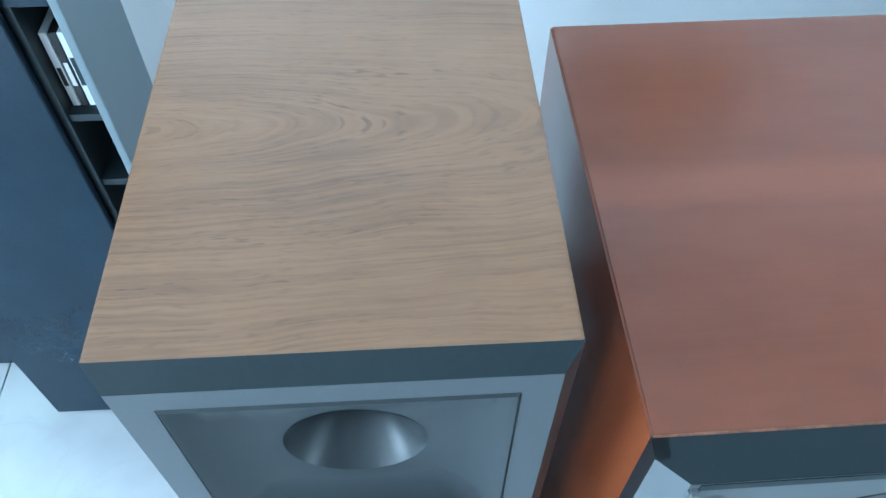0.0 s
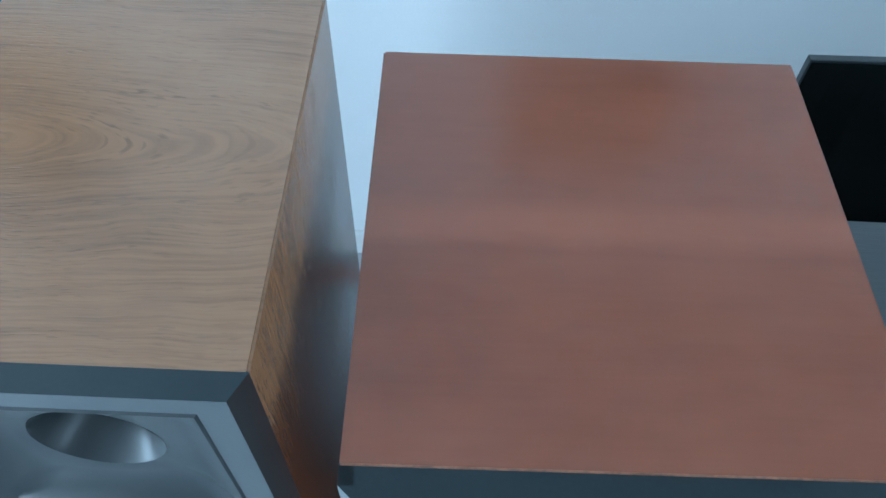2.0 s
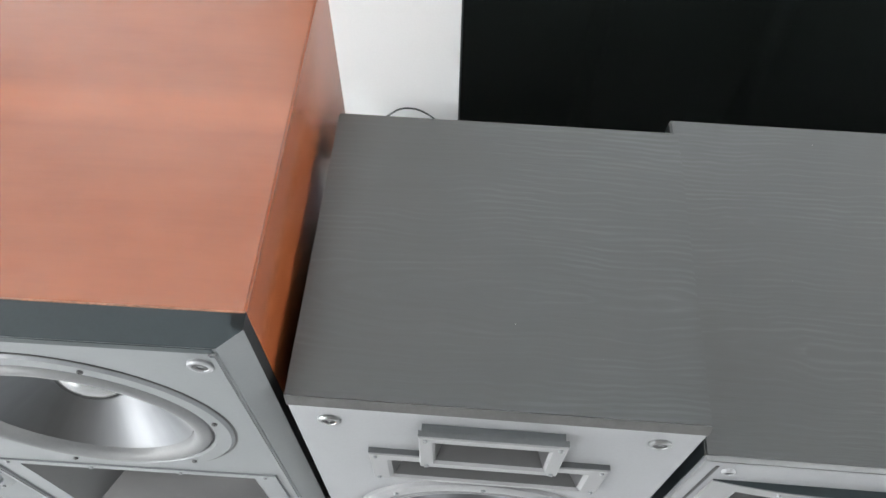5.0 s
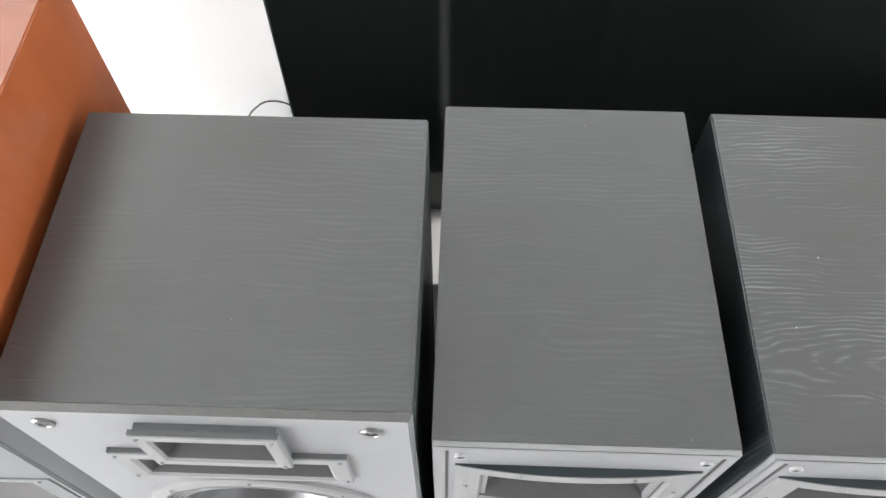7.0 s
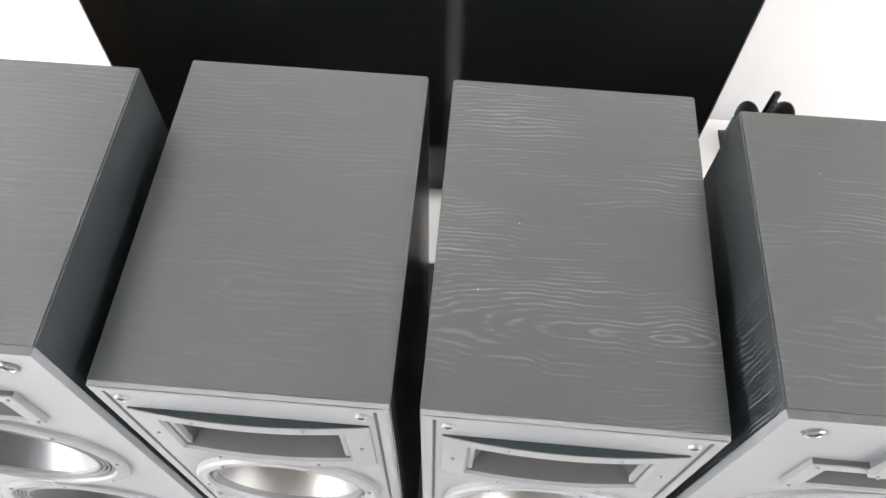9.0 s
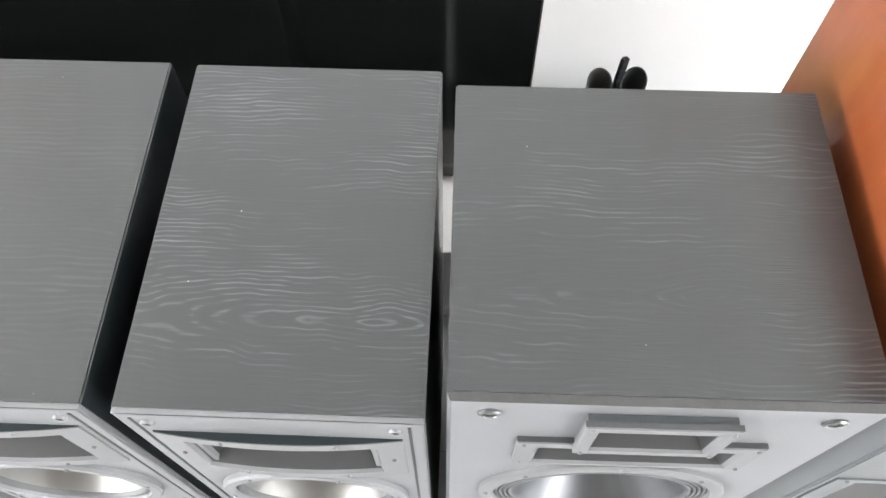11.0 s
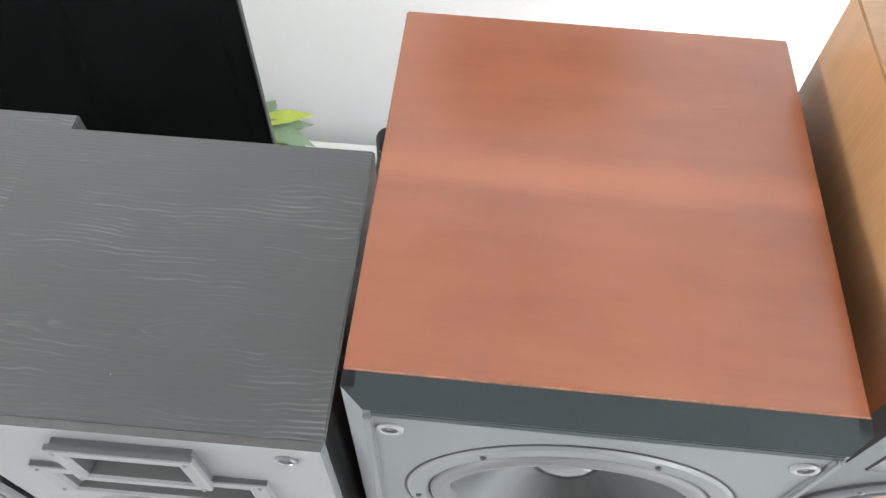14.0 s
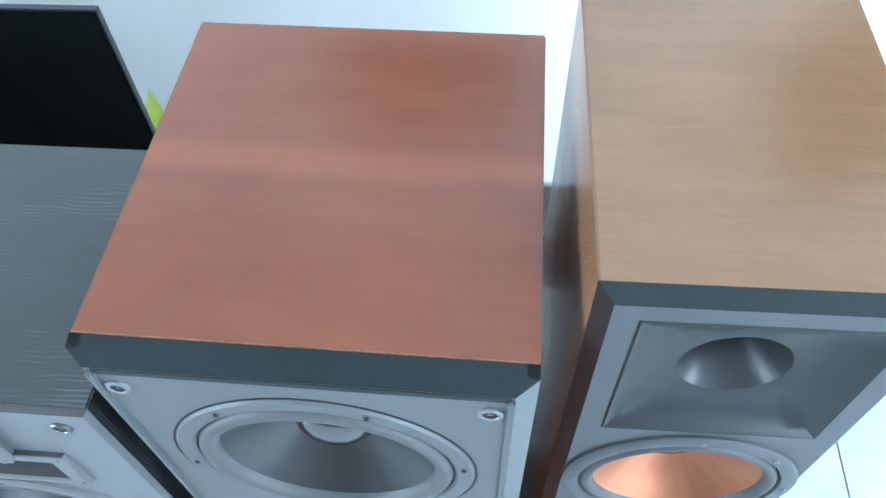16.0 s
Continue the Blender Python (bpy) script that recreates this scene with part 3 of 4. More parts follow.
def cone_speaker():
    """Cherry tower: large aluminium cone over a wide horn."""
    w, d, h = 0.3804, 0.3943, 1.1605
    cab = thing("tower_speaker", "wide cherry-veneered tower speaker with silver front and aluminium cone", "loudspeaker", group="row of tower speakers")
    cabinet(cab, w, d, h, CHERRY)
    # upper slope is slate, not pewter: its upward face's shade as colour
    beveled_front(cab, w, 0.03, h, 0.028, 0.018, 0.006, PEWTER, SLATE, 0.013)
    bm = bmesh.new()
    y = -0.0283
    a, b = 0.018, w - 0.018
    part("groove", box(a + 0.006, b - 0.003, y - 0.0008, y + 0.01, h - 0.0145, h - 0.0068), SLATE, cab)
    zc = h - 0.1815
    plate_cell(bm, a, b, zc - 0.1465, h - 0.006, y, (w / 2, zc, 0.13))
    z1, z0 = zc - 0.153, zc - 0.392
    plate_cell(bm, a, b, z0, zc - 0.1465, y, (0.05, w - 0.05, z0 + 0.014, z1 - 0.008))
    plate_cell(bm, a, b, 0.047, z0, y)
    part("front_plate", bm, PEWTER, cab)
    for x in (a, b):
        s = 1 if x == a else -1
        part("edge_bead", box(min(x, x + s * 0.007), max(x, x + s * 0.007), y - 0.004, y + 0.004, 0.05, h - 0.012, 0.0015), PEWTER, cab)
    woofer(cab, "woofer", w / 2, zc, y, "big")
    ring = part("trim_ring", lathe([(0.1455, 0.0), (0.1455, -0.0006), (0.1435, -0.0006), (0.1435, 0.0)], 96), BLACK, cab, at=(w / 2, y, zc))
    hb = bmesh.new()
    cx, cz = w / 2, (z0 + z1) / 2 + 0.003
    loops = [square_loop(cx, cz, 0.157, 0.116, y + 0.0005), square_loop(cx, cz, 0.157, 0.116, y - 0.002), square_loop(cx, cz, 0.133, 0.104, y - 0.002)]
    inner = [loops[-1], square_loop(cx, cz, 0.112, 0.088, y + 0.018), square_loop(cx, cz, 0.085, 0.066, y + 0.05, blend=0.15), square_loop(cx, cz, 0.04, 0.04, y + 0.1, blend=0.8)]
    hp = part("horn", loft(hb, loops), PEWTER, cab, "wide silver-grey horn", smooth=True)
    # darker than the pewter mouth: the recess's shade is in the colour
    part("throat", loft(bmesh.new(), inner, True), THROAT_SHADE, hp, smooth=True)
    for dx in (-0.144, -0.05, 0.05, 0.144):
        for dz in (-0.109, 0.109):
            screw(hp, cx + dx, cz + dz, y - 0.002, 0.0022, PEWTER)
    part("worn_edge", box(0.001, w - 0.001, -0.0012, 0.0004, h - 0.0014, h + 0.0003), WORN, cab, "pale worn veneer edge")
    for x in (0.037, w - 0.037):
        peg(cab, x, h - 0.0365, y, 0.0105, SILVER)
    return cab


def flange(cab, name, cx, z0, z1, hw, y, out, mx, mz, deep, label, rim=None, lower=0.0):
    """A rectangular horn: a proud screwed flange, an opening and a tapering throat."""
    cz, hh = (z0 + z1) / 2, (z1 - z0) / 2
    oz = cz + lower
    bm = bmesh.new()
    f = y - out
    loops = [square_loop(cx, cz, hw, hh, y), square_loop(cx, cz, hw, hh, f + 0.001), square_loop(cx, cz, hw - 0.001, hh - 0.001, f),
             square_loop(cx, oz, mx, mz, f), square_loop(cx, oz, mx * 0.96, mz * 0.94, f + 0.003)]
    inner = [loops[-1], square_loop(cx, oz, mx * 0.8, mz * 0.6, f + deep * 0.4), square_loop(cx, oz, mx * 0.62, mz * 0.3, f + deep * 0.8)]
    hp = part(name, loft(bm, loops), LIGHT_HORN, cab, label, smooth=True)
    # inner walls coloured darker than the flange to stand in for recess shade
    part("throat", loft(bmesh.new(), inner, True), THROAT_SHADE, hp, smooth=True)
    if rim:
        # dark strip over the flange's top face, shade put in as colour
        part("rim", box(cx - hw - 0.0006, cx + hw + 0.0006, f + 0.0012, y, z1 - 0.0005, z1 + 0.0008), rim, hp)
    for sx in (-1, 1):
        for sz in (-1, 1):
            screw(hp, cx + sx * (hw - 0.006), cz + sz * (hh - 0.006), f, 0.0021, PEWTER)
    return hp


def double_horn_speaker():
    """Black ash tower: small horn over a wide one, ribbed cones."""
    w, d, h = 0.358, 0.3174, 1.0555
    cab = thing("tower_speaker", "black ash tower speaker with silver front and two stacked horns", "loudspeaker", group="row of tower speakers")
    cabinet(cab, w, d, h, ASH)
    y = -0.0065
    bm = bmesh.new()
    a, b = 0.004, w - 0.004
    cx = w / 2
    top = h - 0.0045
    zs0, zs1 = h - 0.109, h - 0.0265
    zw0, zw1 = h - 0.184, h - 0.1055
    plate_cell(bm, a, b, h - 0.110, top, y, (cx - 0.049, cx + 0.049, h - 0.0985, h - 0.041))
    plate_cell(bm, a, b, h - 0.183, h - 0.110, y, (cx - 0.0955, cx + 0.0955, h - 0.177, h - 0.1195))
    zc = h - 0.336
    plate_cell(bm, a, b, zc - 0.145, h - 0.183, y, (cx, zc, 0.136))
    zd = zc - 0.294
    plate_cell(bm, a, b, zd - 0.15, zc - 0.145, y, (cx, zd, 0.136))
    plate_cell(bm, a, b, 0.034, zd - 0.15, y)
    part("front_plate", bm, SILVER, cab)
    # chamfered rim of the plate
    rim = bmesh.new()
    o = ((0.0005, 0, 0.0305), (w - 0.0005, 0, 0.0305), (w - 0.0005, 0, h - 0.001), (0.0005, 0, h - 0.001))
    i = ((a, y, 0.034), (b, y, 0.034), (b, y, top), (a, y, top))
    loft(rim, [o, i])
    part("plate_rim", rim, PEWTER, cab)
    lid = bmesh.new()
    lid.faces.new([lid.verts.new(p) for p in ((0.0, -0.0004, h - 0.0004), (w, -0.0004, h - 0.0004), (b + 0.001, y - 0.0006, top - 0.0002), (a - 0.001, y - 0.0006, top - 0.0002))])
    part("lid_edge", lid, EDGE, cab)
    flange(cab, "wide_horn", cx, zw0, zw1, 0.1135, y, 0.0065, 0.097, 0.029, 0.07, "wide grey midrange horn", RUBBER_AND_RIM_SHADE, -0.004)
    flange(cab, "small_horn", cx, zs0, zs1, 0.064, y - 0.007, 0.0065, 0.052, 0.030, 0.065, "small grey tweeter horn", RUBBER_AND_RIM_SHADE)
    for x0, x1, z0, z1 in ((-0.062, -0.054, zw1 + 0.001, zs1 - 0.002), (0.054, 0.062, zw1 + 0.001, zs1 - 0.002), (-0.054, 0.054, zs1 - 0.010, zs1 - 0.002)):
        part("horn_backing", box(cx + x0, cx + x1, y - 0.0071, y + 0.001, z0, z1), GRAPHITE, cab)
    woofer(cab, "woofer", cx, zc, y, "ribbed")
    woofer(cab, "woofer", cx, zd, y, "ribbed")
    for x in (0.036, w - 0.036):
        peg(cab, x, h - 0.034, y, 0.0105)
    return cab


def slim_speaker():
    """Narrow black ash tower: bowed horn over two pale cones."""
    w, d, h = 0.281, 0.4016, 0.983
    cab = thing("tower_speaker", "slim black ash tower speaker with silver front and bowed horn", "loudspeaker", group="row of tower speakers")
    cabinet(cab, w, d, h, ASH)
    y = -0.006
    bm = bmesh.new()
    a, b, cx = 0.003, w - 0.003, w / 2
    plate_cell(bm, a, b, h - 0.192, h - 0.002, y, (cx - 0.085, cx + 0.085, h - 0.168, h - 0.08))
    zc = h - 0.306
    zd = zc - 0.22
    plate_cell(bm, a, b, zc - 0.110, h - 0.192, y, (cx, zc, 0.1045))
    plate_cell(bm, a, b, zd - 0.109, zc - 0.110, y, (cx, zd, 0.1045))
    plate_cell(bm, a, b, 0.034, zd - 0.109, y)
    part("front_plate", bm, SILVER, cab)
    for x0, x1, z0, z1 in ((0.001, 0.012, 0.031, h - 0.0015), (w - 0.012, w - 0.001, 0.031, h - 0.0015), (0.012, w - 0.012, h - 0.0125, h - 0.0015), (0.012, w - 0.012, 0.031, 0.042)):
        part("plate_edge", box(x0, x1, y + 0.0008, 0.0, z0, z1), SILVER, cab)
    for x in (0.014, w - 0.014):
        part("groove", box(x - 0.0015, x + 0.0015, y - 0.0006, y + 0.001, 0.05, h - 0.012), BLACK, cab)
    # bowed flange: its face swells towards the middle
    hb = bmesh.new()
    zt, zb, hw = h - 0.053, h - 0.187, 0.1185
    n = 24
    def bow(x, k=1.0):
        return y - 0.002 - 0.0085 * k * (1 - (x / hw) ** 2)
    def loop(hx, z0, z1, f):
        pts = []
        for k in range(n + 1):
            x = -hx + 2 * hx * k / n
            pts.append((cx + x, f(x), z0))
        for k in range(n + 1):
            x = hx - 2 * hx * k / n
            pts.append((cx + x, f(x), z1))
        return pts
    loft(hb, [loop(hw, zb, zt, lambda x: y), loop(hw, zb, zt, lambda x: bow(x)), loop(0.094, zb + 0.018, zt - 0.018, lambda x: bow(x)),
              loop(0.091, zb + 0.020, zt - 0.020, lambda x: bow(x) + 0.004)])
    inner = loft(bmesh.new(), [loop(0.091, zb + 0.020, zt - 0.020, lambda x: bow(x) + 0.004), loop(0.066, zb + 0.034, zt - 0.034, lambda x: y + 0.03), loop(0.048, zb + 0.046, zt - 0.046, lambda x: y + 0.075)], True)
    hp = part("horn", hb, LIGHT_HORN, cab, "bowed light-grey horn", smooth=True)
    # shade inside the bowed horn is carried by this darker colour
    part("throat", inner, THROAT_SHADE, hp, smooth=True)
    lens = bmesh.new()
    xs = [-hw + 2 * hw * k / n for k in range(n + 1)]
    lens.faces.new([lens.verts.new((cx + x, bow(x) + 0.001, zt + 0.0005)) for x in xs] + [lens.verts.new((cx + x, y, zt + 0.0005)) for x in xs[::-1]])
    # slate sheet on the bowed flange's top paints that face's shade
    part("upper_edge", lens, SLATE, hp)
    for dx in (-0.055, 0.055):
        for z in (zt - 0.007, zb + 0.007):
            screw(hp, cx + dx, z, bow(dx), 0.0022, PEWTER)
    for dx in (-0.107, 0.107):
        screw(hp, cx + dx, (zt + zb) / 2, bow(dx), 0.0022, PEWTER)
    woofer(cab, "woofer", cx, zc, y, "pale")
    woofer(cab, "woofer", cx, zd, y, "pale")
    for x in (0.027, w - 0.027):
        peg(cab, x, h - 0.024, y, 0.0065, SILVER)
        peg(cab, x, zc - 0.107, y, 0.0055, SILVER)
    return cab


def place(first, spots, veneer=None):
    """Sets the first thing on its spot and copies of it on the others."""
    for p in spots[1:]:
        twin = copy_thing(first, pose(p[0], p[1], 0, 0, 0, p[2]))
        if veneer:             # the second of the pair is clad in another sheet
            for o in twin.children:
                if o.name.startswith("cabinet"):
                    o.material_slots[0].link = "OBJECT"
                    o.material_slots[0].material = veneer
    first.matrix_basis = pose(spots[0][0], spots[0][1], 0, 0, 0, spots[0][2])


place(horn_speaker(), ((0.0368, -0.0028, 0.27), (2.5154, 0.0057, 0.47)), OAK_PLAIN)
place(cone_speaker(), ((0.3463, -0.0241, 0.80), (2.1009, -0.019, -0.61)))
place(double_horn_speaker(), ((0.7405, -0.0406, 0.09), (1.7217, -0.0415, 0.06)), ASH_FIGURED)
place(slim_speaker(), ((1.1135, -0.0399, 0.0), (1.4217, -0.0419, -0.32)), ASH_FIGURED)


# ---- television and bench ----
BENCH_Z = 0.38


def build_bench():
    b = thing("tv_bench", "long low white lacquered television bench behind the speakers", "tv bench")
    x0, x1, y0, y1 = 0.50, 2.30, 0.45, 0.86
    part("top", box(x0, x1, y0, y1, BENCH_Z - 0.022, BENCH_Z, 0.0015), GLOSS_WHITE, b)
    part("carcass", box(x0 + 0.01, x1 - 0.01, y0 + 0.03, y1 - 0.01, 0.06, BENCH_Z - 0.023), GLOSS_WHITE, b)
    n = 4
    for k in range(n):
        a = x0 + 0.01 + (x1 - x0 - 0.02) * k / n
        part("drawer_front", box(a + 0.002, a + (x1 - x0 - 0.02) / n - 0.002, y0 + 0.008, y0 + 0.028, 0.065, BENCH_Z - 0.027, 0.0015), GLOSS_WHITE, b)
    for x in (x0 + 0.08, x1 - 0.08):
        for y in (y0 + 0.06, y1 - 0.06):
            part("leg", box(x - 0.02, x + 0.02, y - 0.02, y + 0.02, 0, 0.06, 0.002), GLOSS_WHITE, b)


def build_tv():
    x0, x1, yf, z0, z1 = 0.854, 1.841, 0.588, 0.452, 0.998
    tv = thing("television", "large flat black television with a thin grey frame, switched off", "television")
    part("shell", box(x0 + 0.002, x1 - 0.002, yf + 0.004, yf + 0.012, z0 + 0.002, z1, 0.002), BEZEL, tv)
    part("back", box(x0 + 0.12, x1 - 0.12, yf + 0.012, yf + 0.05, z0 + 0.03, z1 - 0.2, 0.008), BLACK, tv)
    part("screen", box(x0 + 0.003, x1 - 0.003, yf + 0.001, yf + 0.006, z0 + 0.012, z1 - 0.003), SCREEN, tv, "black glossy screen")
    for a, b, c, e in ((x0, x1, z1 - 0.003, z1 + 0.001), (x0, x1, z0, z0 + 0.012), (x0, x0 + 0.003, z0 + 0.012, z1 - 0.003), (x1 - 0.003, x1, z0 + 0.012, z1 - 0.003)):
        part("frame", box(a, b, yf, yf + 0.012, c, e, 0.0008), BEZEL, tv)
    for x in (x0 + 0.2, x1 - 0.2):
        bm = box(x - 0.012, x + 0.012, yf - 0.06, yf + 0.14, BENCH_Z, BENCH_Z + 0.01, 0.003)
        part("foot", bm, BLACK, tv)
        part("foot_post", box(x - 0.01, x + 0.01, yf + 0.005, yf + 0.03, BENCH_Z + 0.009, z0 + 0.01), BLACK, tv)
    mid = Vector(((x0 + x1) / 2, yf, 0))
    tv.matrix_basis = Matrix.Translation(mid) @ pose(0, 0, 0, 0, 0, 1.0) @ Matrix.Translation(-mid)
    sb = thing("soundbar", "long low dark grey soundbar under the television", "soundbar")
    part("body", box(1.0, 1.78, 0.622, 0.70, BENCH_Z, BENCH_Z + 0.055, 0.006), BEZEL, sb)
    part("grille", box(1.01, 1.77, 0.618, 0.6225, BENCH_Z + 0.008, BENCH_Z + 0.048, 0.001), BLACK, sb)


build_bench()
build_tv()


def build_bench_things():
    d = thing("media_box", "small dark grey media box on the white bench", "media player")
    part("body", box(0.60, 0.80, 0.495, 0.555, BENCH_Z, BENCH_Z + 0.03, 0.004), BEZEL, d)
    part("lid", box(0.605, 0.795, 0.498, 0.552, BENCH_Z + 0.0295, BENCH_Z + 0.032, 0.001), SLATE, d)
    d = thing("paper_box", "flat pale lilac cardboard box on the white bench", "box")
    part("body", box(0.58, 0.83, 0.60, 0.675, BENCH_Z, BENCH_Z + 0.022, 0.001), LILAC, d)
    part("lid", box(0.578, 0.832, 0.598, 0.677, BENCH_Z + 0.014, BENCH_Z + 0.024, 0.001), LILAC, d)
    d = thing("power_strip", "black plastic power strip on the white bench", "power strip")
    part("body", box(0.56, 0.80, 0.69, 0.735, BENCH_Z, BENCH_Z + 0.035, 0.005), BLACK, d)
    for k in range(4):
        part("socket", lathe([(0.016, 0), (0.016, 0.0015), (0.014, 0.001), (0.013, -0.001), (0, -0.001)], 18), SLATE, d).matrix_basis = pose(0.59 + 0.055 * k, 0.7125, BENCH_Z + 0.0352, 90)
    d = thing("router", "grey network box behind the television", "router")
    part("body", box(0.72, 0.90, 0.75, 0.80, BENCH_Z, BENCH_Z + 0.07, 0.006), BEZEL, d)
    part("front_panel", box(0.725, 0.895, 0.748, 0.751, BENCH_Z + 0.008, BENCH_Z + 0.062), SLATE, d)
    tube([(0.66, 0.83, 0.385), (0.70, 0.82, 0.452), (0.735, 0.82, 0.474), (0.78, 0.82, 0.46), (0.812, 0.82, 0.415), (0.825, 0.82, 0.384)], 0.002, CABLE, "cable", "thin black cable arching over the bench", "cable")
    tube([(0.803, 0.82, 0.384), (0.815, 0.82, 0.422), (0.833, 0.82, 0.432), (0.855, 0.82, 0.412), (0.875, 0.81, 0.384)], 0.0028, CABLE, "cable", "black cable looping to the television", "cable")
    # remote caddy
    c = thing("remote_caddy", "dark grey plastic caddy with open tubes on the white bench", "remote holder")
    for k, (x, y, r, zt, lean) in enumerate(((2.005, 0.80, 0.026, 0.464, -0.2), (2.072, 0.80, 0.026, 0.470, 0.2), (2.04, 0.745, 0.026, 0.44, -0.1), (2.098, 0.735, 0.024, 0.43, 0.1))):
        bm = bmesh.new()
        rows = []
        n = 24
        for rad, z, sl in ((r, BENCH_Z, 0), (r, zt, 1), (r - 0.0025, zt, 1), (r - 0.0025, BENCH_Z + 0.004, 0)):
            rows.append([(x + rad * math.cos(2 * math.pi * q / n), y + rad * 0.8 * math.sin(2 * math.pi * q / n), z + sl * 0.022 * math.sin(2 * math.pi * q / n) + sl * lean * 0.02 * math.cos(2 * math.pi * q / n)) for q in range(n)])
        loft(bm, rows, True)
        part("tube", bm, CADDY, c, smooth=True)
    part("base", box(1.975, 2.125, 0.71, 0.828, BENCH_Z, BENCH_Z + 0.006, 0.002), CADDY, c)
    r = thing("remote_control", "slim dark remote control standing in the caddy", "remote control")
    part("body", box(-0.009, 0.009, -0.006, 0.006, 0, 0.142, 0.005), BLACK, r)
    for k in range(7):
        part("button", box(-0.006, 0.006, -0.0085, -0.0055, 0.03 + k * 0.014, 0.038 + k * 0.014, 0.001), SLATE, r)
    r.matrix_basis = pose(2.037, 0.803, BENCH_Z + 0.006, -3, 4, 10)
    # candle
    c = thing("candle_jar", "cream candle in a clear glass jar on the bench", "candle")
    glass = part("jar", loft(bmesh.new(), [[(r * math.cos(2 * math.pi * q / 32), r * math.sin(2 * math.pi * q / 32), z) for q in range(32)] for r, z in ((0.001, 0), (0.034, 0), (0.036, 0.004), (0.036, 0.062), (0.0345, 0.063), (0.0335, 0.06), (0.0335, 0.006), (0.001, 0.005))]), GLASS, c, "clear glass", smooth=True)
    part("wax", loft(bmesh.new(), [[(r * math.cos(2 * math.pi * q / 32), r * math.sin(2 * math.pi * q / 32), z) for q in range(32)] for r, z in ((0.001, 0.0065), (0.0328, 0.0065), (0.0328, 0.042), (0.03, 0.0405), (0.001, 0.04))]), WAX, c, smooth=True)
    c.location = (2.078, 0.60, BENCH_Z)


def leaf_mesh(length, width, droop, material, name):
    bm = bmesh.new()
    n = 8
    rows = []
    for k in range(n + 1):
        t = k / n
        wd = width * math.sin(math.pi * min(1, t * 0.9 + 0.07)) ** 0.8 * (1 - t ** 6) + 0.0005
        x = length * t
        z = droop * t * t * -1
        rows.append([bm.verts.new((x, -wd, z + wd * 0.25)), bm.verts.new((x, 0, z)), bm.verts.new((x, wd, z + wd * 0.25))])
    for a, b in zip(rows, rows[1:]):
        for i in range(2):
            bm.faces.new((a[i], a[i + 1], b[i + 1], b[i]))
    return mesh_of(name, bm, material, True)


def build_plant():
    p = thing("potted_plant", "leafy green potted plant beside the television", "plant", (1.738, 0.765, BENCH_Z))
    part("pot", loft(bmesh.new(), [[(r * math.cos(2 * math.pi * q / 28), r * math.sin(2 * math.pi * q / 28), z) for q in range(28)] for r, z in ((0.001, 0), (0.04, 0), (0.055, 0.11), (0.05, 0.11), (0.047, 0.095), (0.001, 0.095))]), GLOSS_WHITE, p, smooth=True)
    part("soil", loft(bmesh.new(), [[(r * math.cos(2 * math.pi * q / 20), r * math.sin(2 * math.pi * q / 20), z) for q in range(20)] for r, z in ((0.0465, 0.096), (0.03, 0.10), (0.001, 0.101))]), SOIL, p)
    light, dark = leaf_mesh(0.125, 0.019, 0.022, LEAF_LIGHT, "leaf"), leaf_mesh(0.115, 0.026, 0.05, LEAF_DARK, "leaf")
    rnd = random.Random(4)
    for k in range(16):
        a = k * 137.5 + rnd.uniform(-15, 15)
        ob = new("leaf", dark)
        ob.parent = p
        ob.matrix_basis = pose(0, 0, 0.10 + rnd.uniform(0, 0.05), 0, -rnd.uniform(0, 26), a)
    for a, tilt, z in ((12, 16, 0.145), (110, 50, 0.14), (-35, 8, 0.12)):
        ob = new("leaf", light)
        ob.parent = p
        ob.matrix_basis = pose(0, 0, z, 0, -tilt, a)
        

build_bench_things()
build_plant()


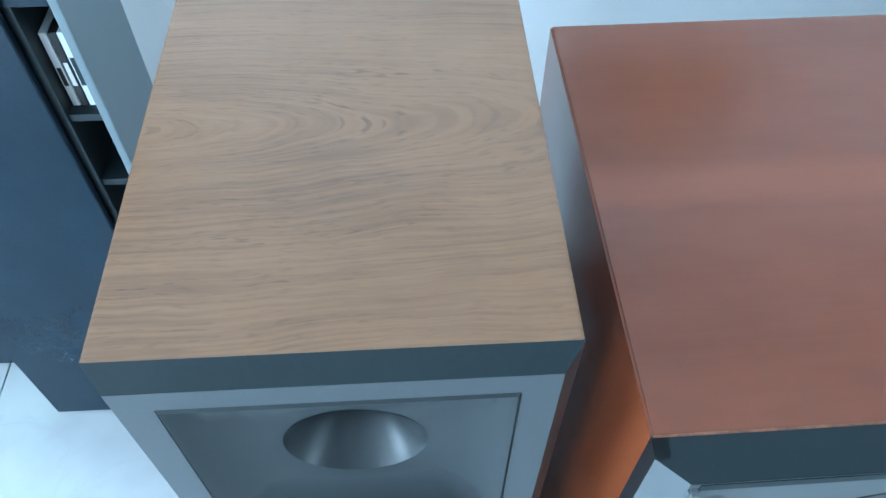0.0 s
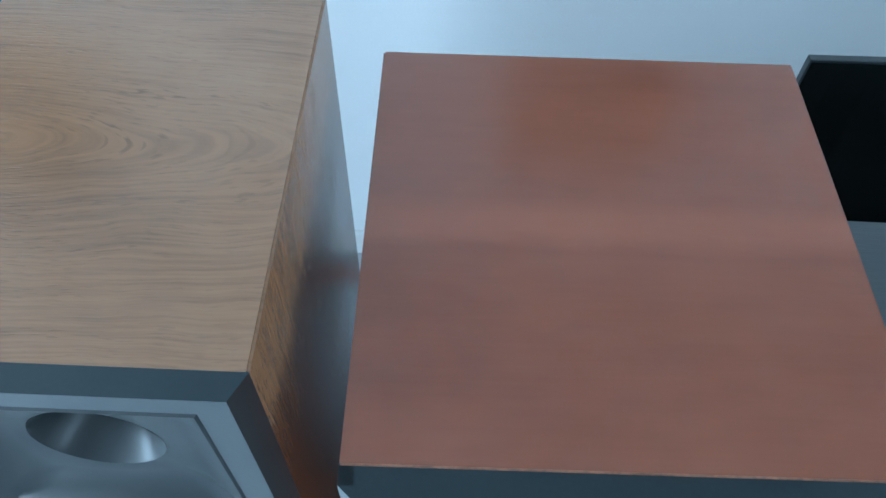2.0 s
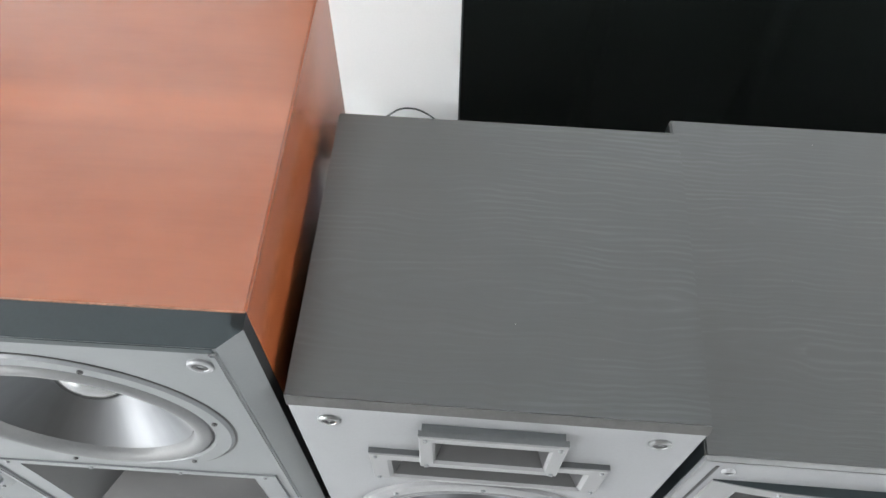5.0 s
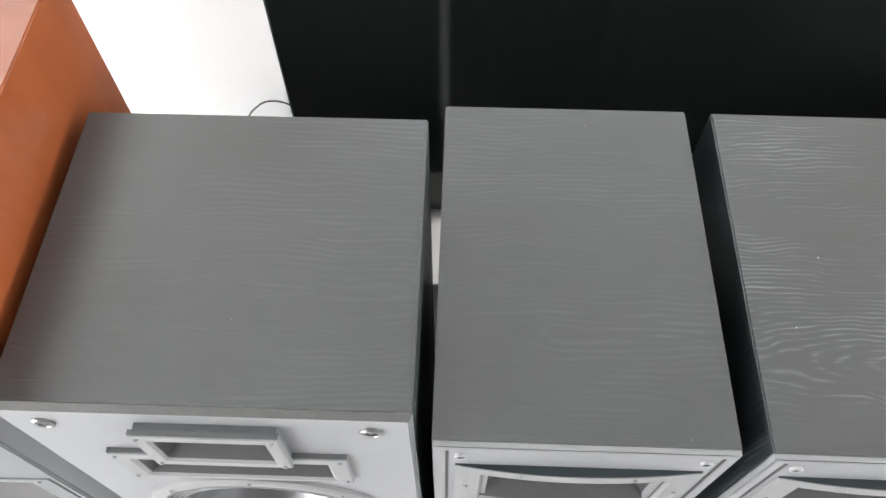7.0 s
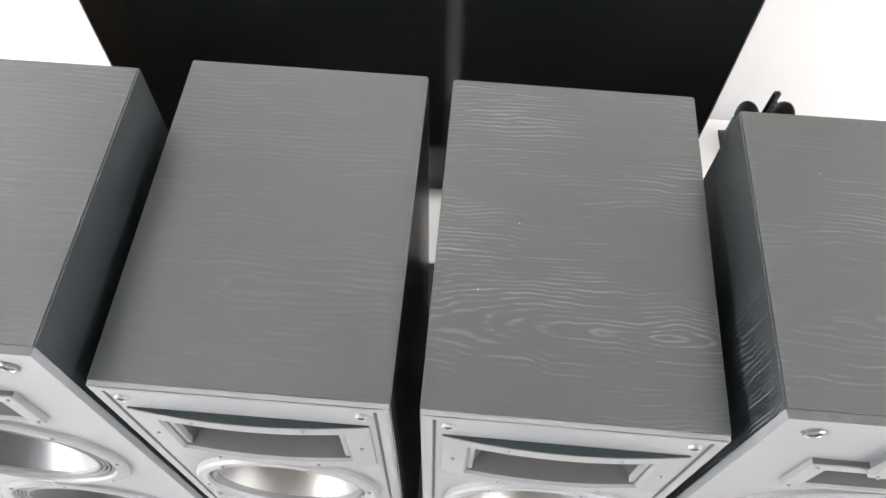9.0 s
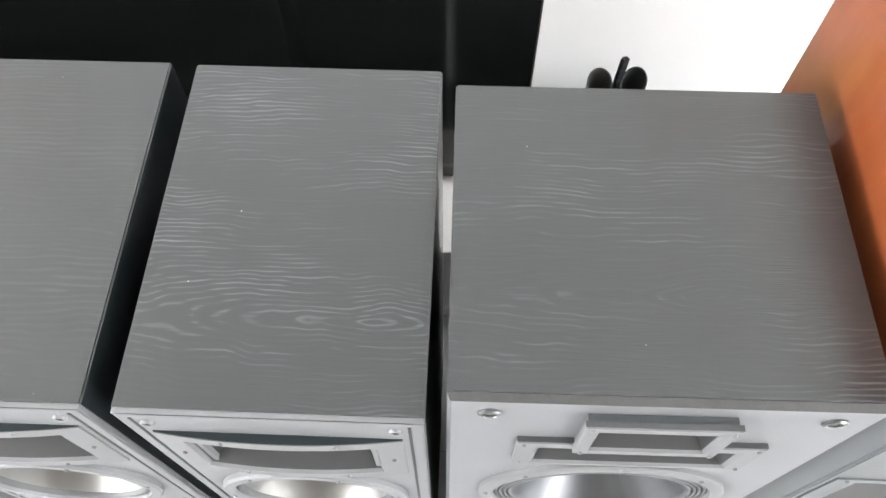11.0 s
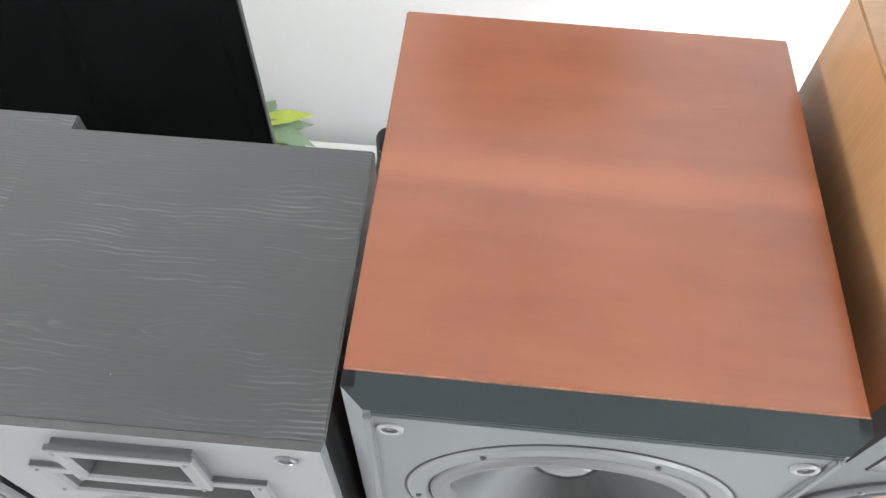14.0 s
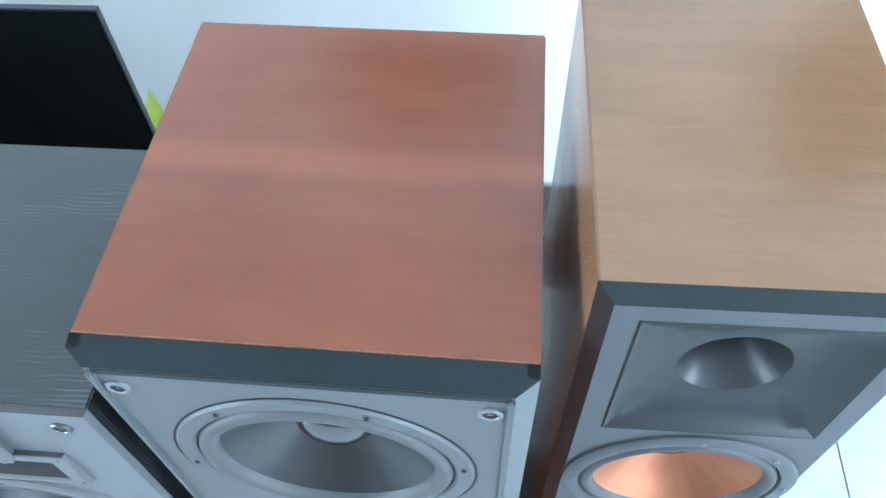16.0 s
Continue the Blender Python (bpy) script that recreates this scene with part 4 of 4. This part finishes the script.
# ---- beside the row ----
def build_shelf():
    x0, x1, y0, y1, h = -0.60, -0.2, 0.598, 0.772, 1.06
    s = thing("media_tower", "tall dark disc tower with glossy blue-black door and open disc slots", "cabinet")
    part("side_panel", box(x1 - 0.012, x1, y0, y1, 0, h, 0.001), GREY_BOARD, s, "grey-blue side board")
    part("side_panel", box(x0, x0 + 0.012, y0, y1, 0, h, 0.001), GREY_BOARD, s)
    part("back_panel", box(x0 + 0.012, x1 - 0.012, y1 - 0.008, y1, 0.0, h - 0.02), SLATE, s)
    sx0 = x1 - 0.062
    for z in (0.30, 0.58, 0.735, 0.865):
        part("shelf", box(sx0 + 0.004, x1 - 0.012, y0 + 0.006, y1 - 0.008, z - 0.012, z), SLATE if z != 0.74 else GREY_BOARD, s)
    part("top", box(x0 + 0.012, x1 - 0.012, y0, y1, h - 0.02, h, 0.001), NAVY_GLASS, s, "glossy dark top")
    part("divider", box(sx0 - 0.006, sx0 + 0.004, y0 + 0.001, y1 - 0.008, 0.02, h - 0.02), SLATE, s)
    part("door", box(x0 + 0.001, sx0 - 0.007, y0 - 0.014, y0 - 0.001, 0.015, h - 0.003, 0.0015), NAVY_GLASS, s, "glossy blue-black door")
    for k, (dx, mat) in enumerate(((0.0505, PAPER), (0.039, BLACK), (0.0275, PAPER), (0.0175, BLACK))):
        d = thing("disc_case", ("white" if mat is PAPER else "black") + " plastic disc case standing in the open slot", "disc case", group="disc cases in the tower")
        part("case", box(x1 - dx - 0.005, x1 - dx + 0.005, y0 + 0.025, y0 + 0.165, 0.86, 0.985, 0.0008), mat, d)
        part("spine_print", box(x1 - dx - 0.0028, x1 - dx + 0.0028, y0 + 0.0244, y0 + 0.0252, 0.90, 0.93 + 0.008 * (k % 3)), SLATE if mat is PAPER else PAPER, d)
    v = thing("vase", "small white faceted ceramic vase on the dark tower", "vase", (-0.246, 0.628, h))
    rings = [(0.018, 0.0), (0.022, 0.004), (0.047, 0.06), (0.03, 0.12), (0.02, 0.14), (0.016, 0.14), (0.014, 0.10)]
    part("body", loft(bmesh.new(), [[(r * math.cos(2 * math.pi * (q + 0.5 * (k % 2)) / 6), r * math.sin(2 * math.pi * (q + 0.5 * (k % 2)) / 6), z) for q in range(6)] for k, (r, z) in enumerate(rings)], True), GLOSS_WHITE, v)
    part("foot", loft(bmesh.new(), [[(r * math.cos(2 * math.pi * q / 18), r * math.sin(2 * math.pi * q / 18), z) for q in range(18)] for r, z in ((0.0005, 0.0), (0.0165, 0.0), (0.0165, 0.003), (0.0005, 0.003))]), GLOSS_WHITE, v)
    g = thing("low_cabinet", "low dark cabinet standing on the floor beside the tall one", "cabinet")
    part("body", box(-1.25, -0.66, 0.705, 0.955, 0.03, 0.5, 0.003), NAVY_GLASS, g)
    part("plinth", box(-1.23, -0.68, 0.725, 0.94, 0.0, 0.03), BLACK, g)
    part("panel", box(-0.95, -0.68, 0.697, 0.704, 0.13, 0.23, 0.001), GREEN_BOX, g, "green panel")


def build_floor_things():
    b = single("plank", box(-0.17, 0.17, -0.014, 0.014, 0, 0.012, 0.002), TERRACOTTA, "short reddish brown strip lying on the floor", "strip", (0.36, 0.90, 0.0))
    b.matrix_basis = pose(0.36, 0.875, 0.0, 0, 0, 14)
    tube([(0.20, 0.80, 0.004), (0.30, 0.815, 0.004), (0.37, 0.80, 0.012), (0.34, 0.85, 0.03), (0.33, 0.88, 0.05), (0.37, 0.95, 0.10)], 0.003, CABLE, "cable", "black speaker cable curling on the floor", "cable")
    tube([(0.37, 0.94, 0.06), (0.34, 0.90, 0.03), (0.31, 0.88, 0.02), (0.25, 0.90, 0.004)], 0.003, CABLE, "cable", "black speaker cable running to the wall", "cable")


def build_floor_box():
    b = thing("storage_box", "low dark brown box on the floor against the wall", "box")
    part("body", box(2.44, 2.82, 0.80, 0.95, 0.0, 0.22, 0.004), UMBER, b)
    part("lid", box(2.437, 2.823, 0.797, 0.952, 0.205, 0.235, 0.003), UMBER, b)
    tube([(2.42, 0.78, 0.004), (2.50, 0.74, 0.004), (2.58, 0.77, 0.03), (2.60, 0.80, 0.12), (2.61, 0.82, 0.24)], 0.004, CABLE, "cable", "black cable lying against the brown box", "cable")


def build_wall_boxes():
    """Boxes and narrow cabinets that hang on the wall above the row; the glossy lids mirror them."""
    y = ROOM["y1"]
    for x, z0, z1, w in ((0.66, 1.66, 1.88, 0.30), (2.29, 1.66, 1.90, 0.34)):
        b = thing("wall_box", "pale wooden box with beige cloth front on the wall", "wall box", group="boxes on the wall")
        part("body", box(x - w / 2, x + w / 2, y - 0.10, y, z0, z1, 0.006), BOARD, b)
        part("front", box(x - w / 2 + 0.012, x + w / 2 - 0.012, y - 0.106, y - 0.0995, z0 + 0.012, z1 - 0.012, 0.002), CLOTH, b)
    for x, z0, z1, w in ((3.17, 1.70, 2.10, 0.24), (-0.50, 1.82, 2.10, 0.26)):
        c = thing("wall_cabinet", "narrow dark brown cabinet hanging on the white wall", "wall cabinet", group="dark cabinets on the wall")
        part("body", box(x - w / 2, x + w / 2, y - 0.12, y, z0, z1, 0.004), UMBER, c)
        part("door", box(x - w / 2 + 0.004, x + w / 2 - 0.004, y - 0.136, y - 0.1195, z0 + 0.004, z1 - 0.004, 0.003), UMBER, c)


build_shelf()
build_floor_things()
build_floor_box()
build_wall_boxes()


# ---- floor tiles ----
def build_tiles():
    s, gap = 0.8, 0.003
    me = mesh_of("tile", box(-s / 2 + gap / 2, s / 2 - gap / 2, -s / 2 + gap / 2, s / 2 - gap / 2, -0.008, 0.0, 0.001, segments=1), MARBLE)
    nx, ny = 11, 5
    for i in range(nx):
        for j in range(ny):
            ob = new("tile", me)
            ob.parent = FLOOR
            ob.location = (ROOM["x0"] + s * (i + 0.5), ROOM["y1"] - s / 2 - s * j, 0)


build_tiles()
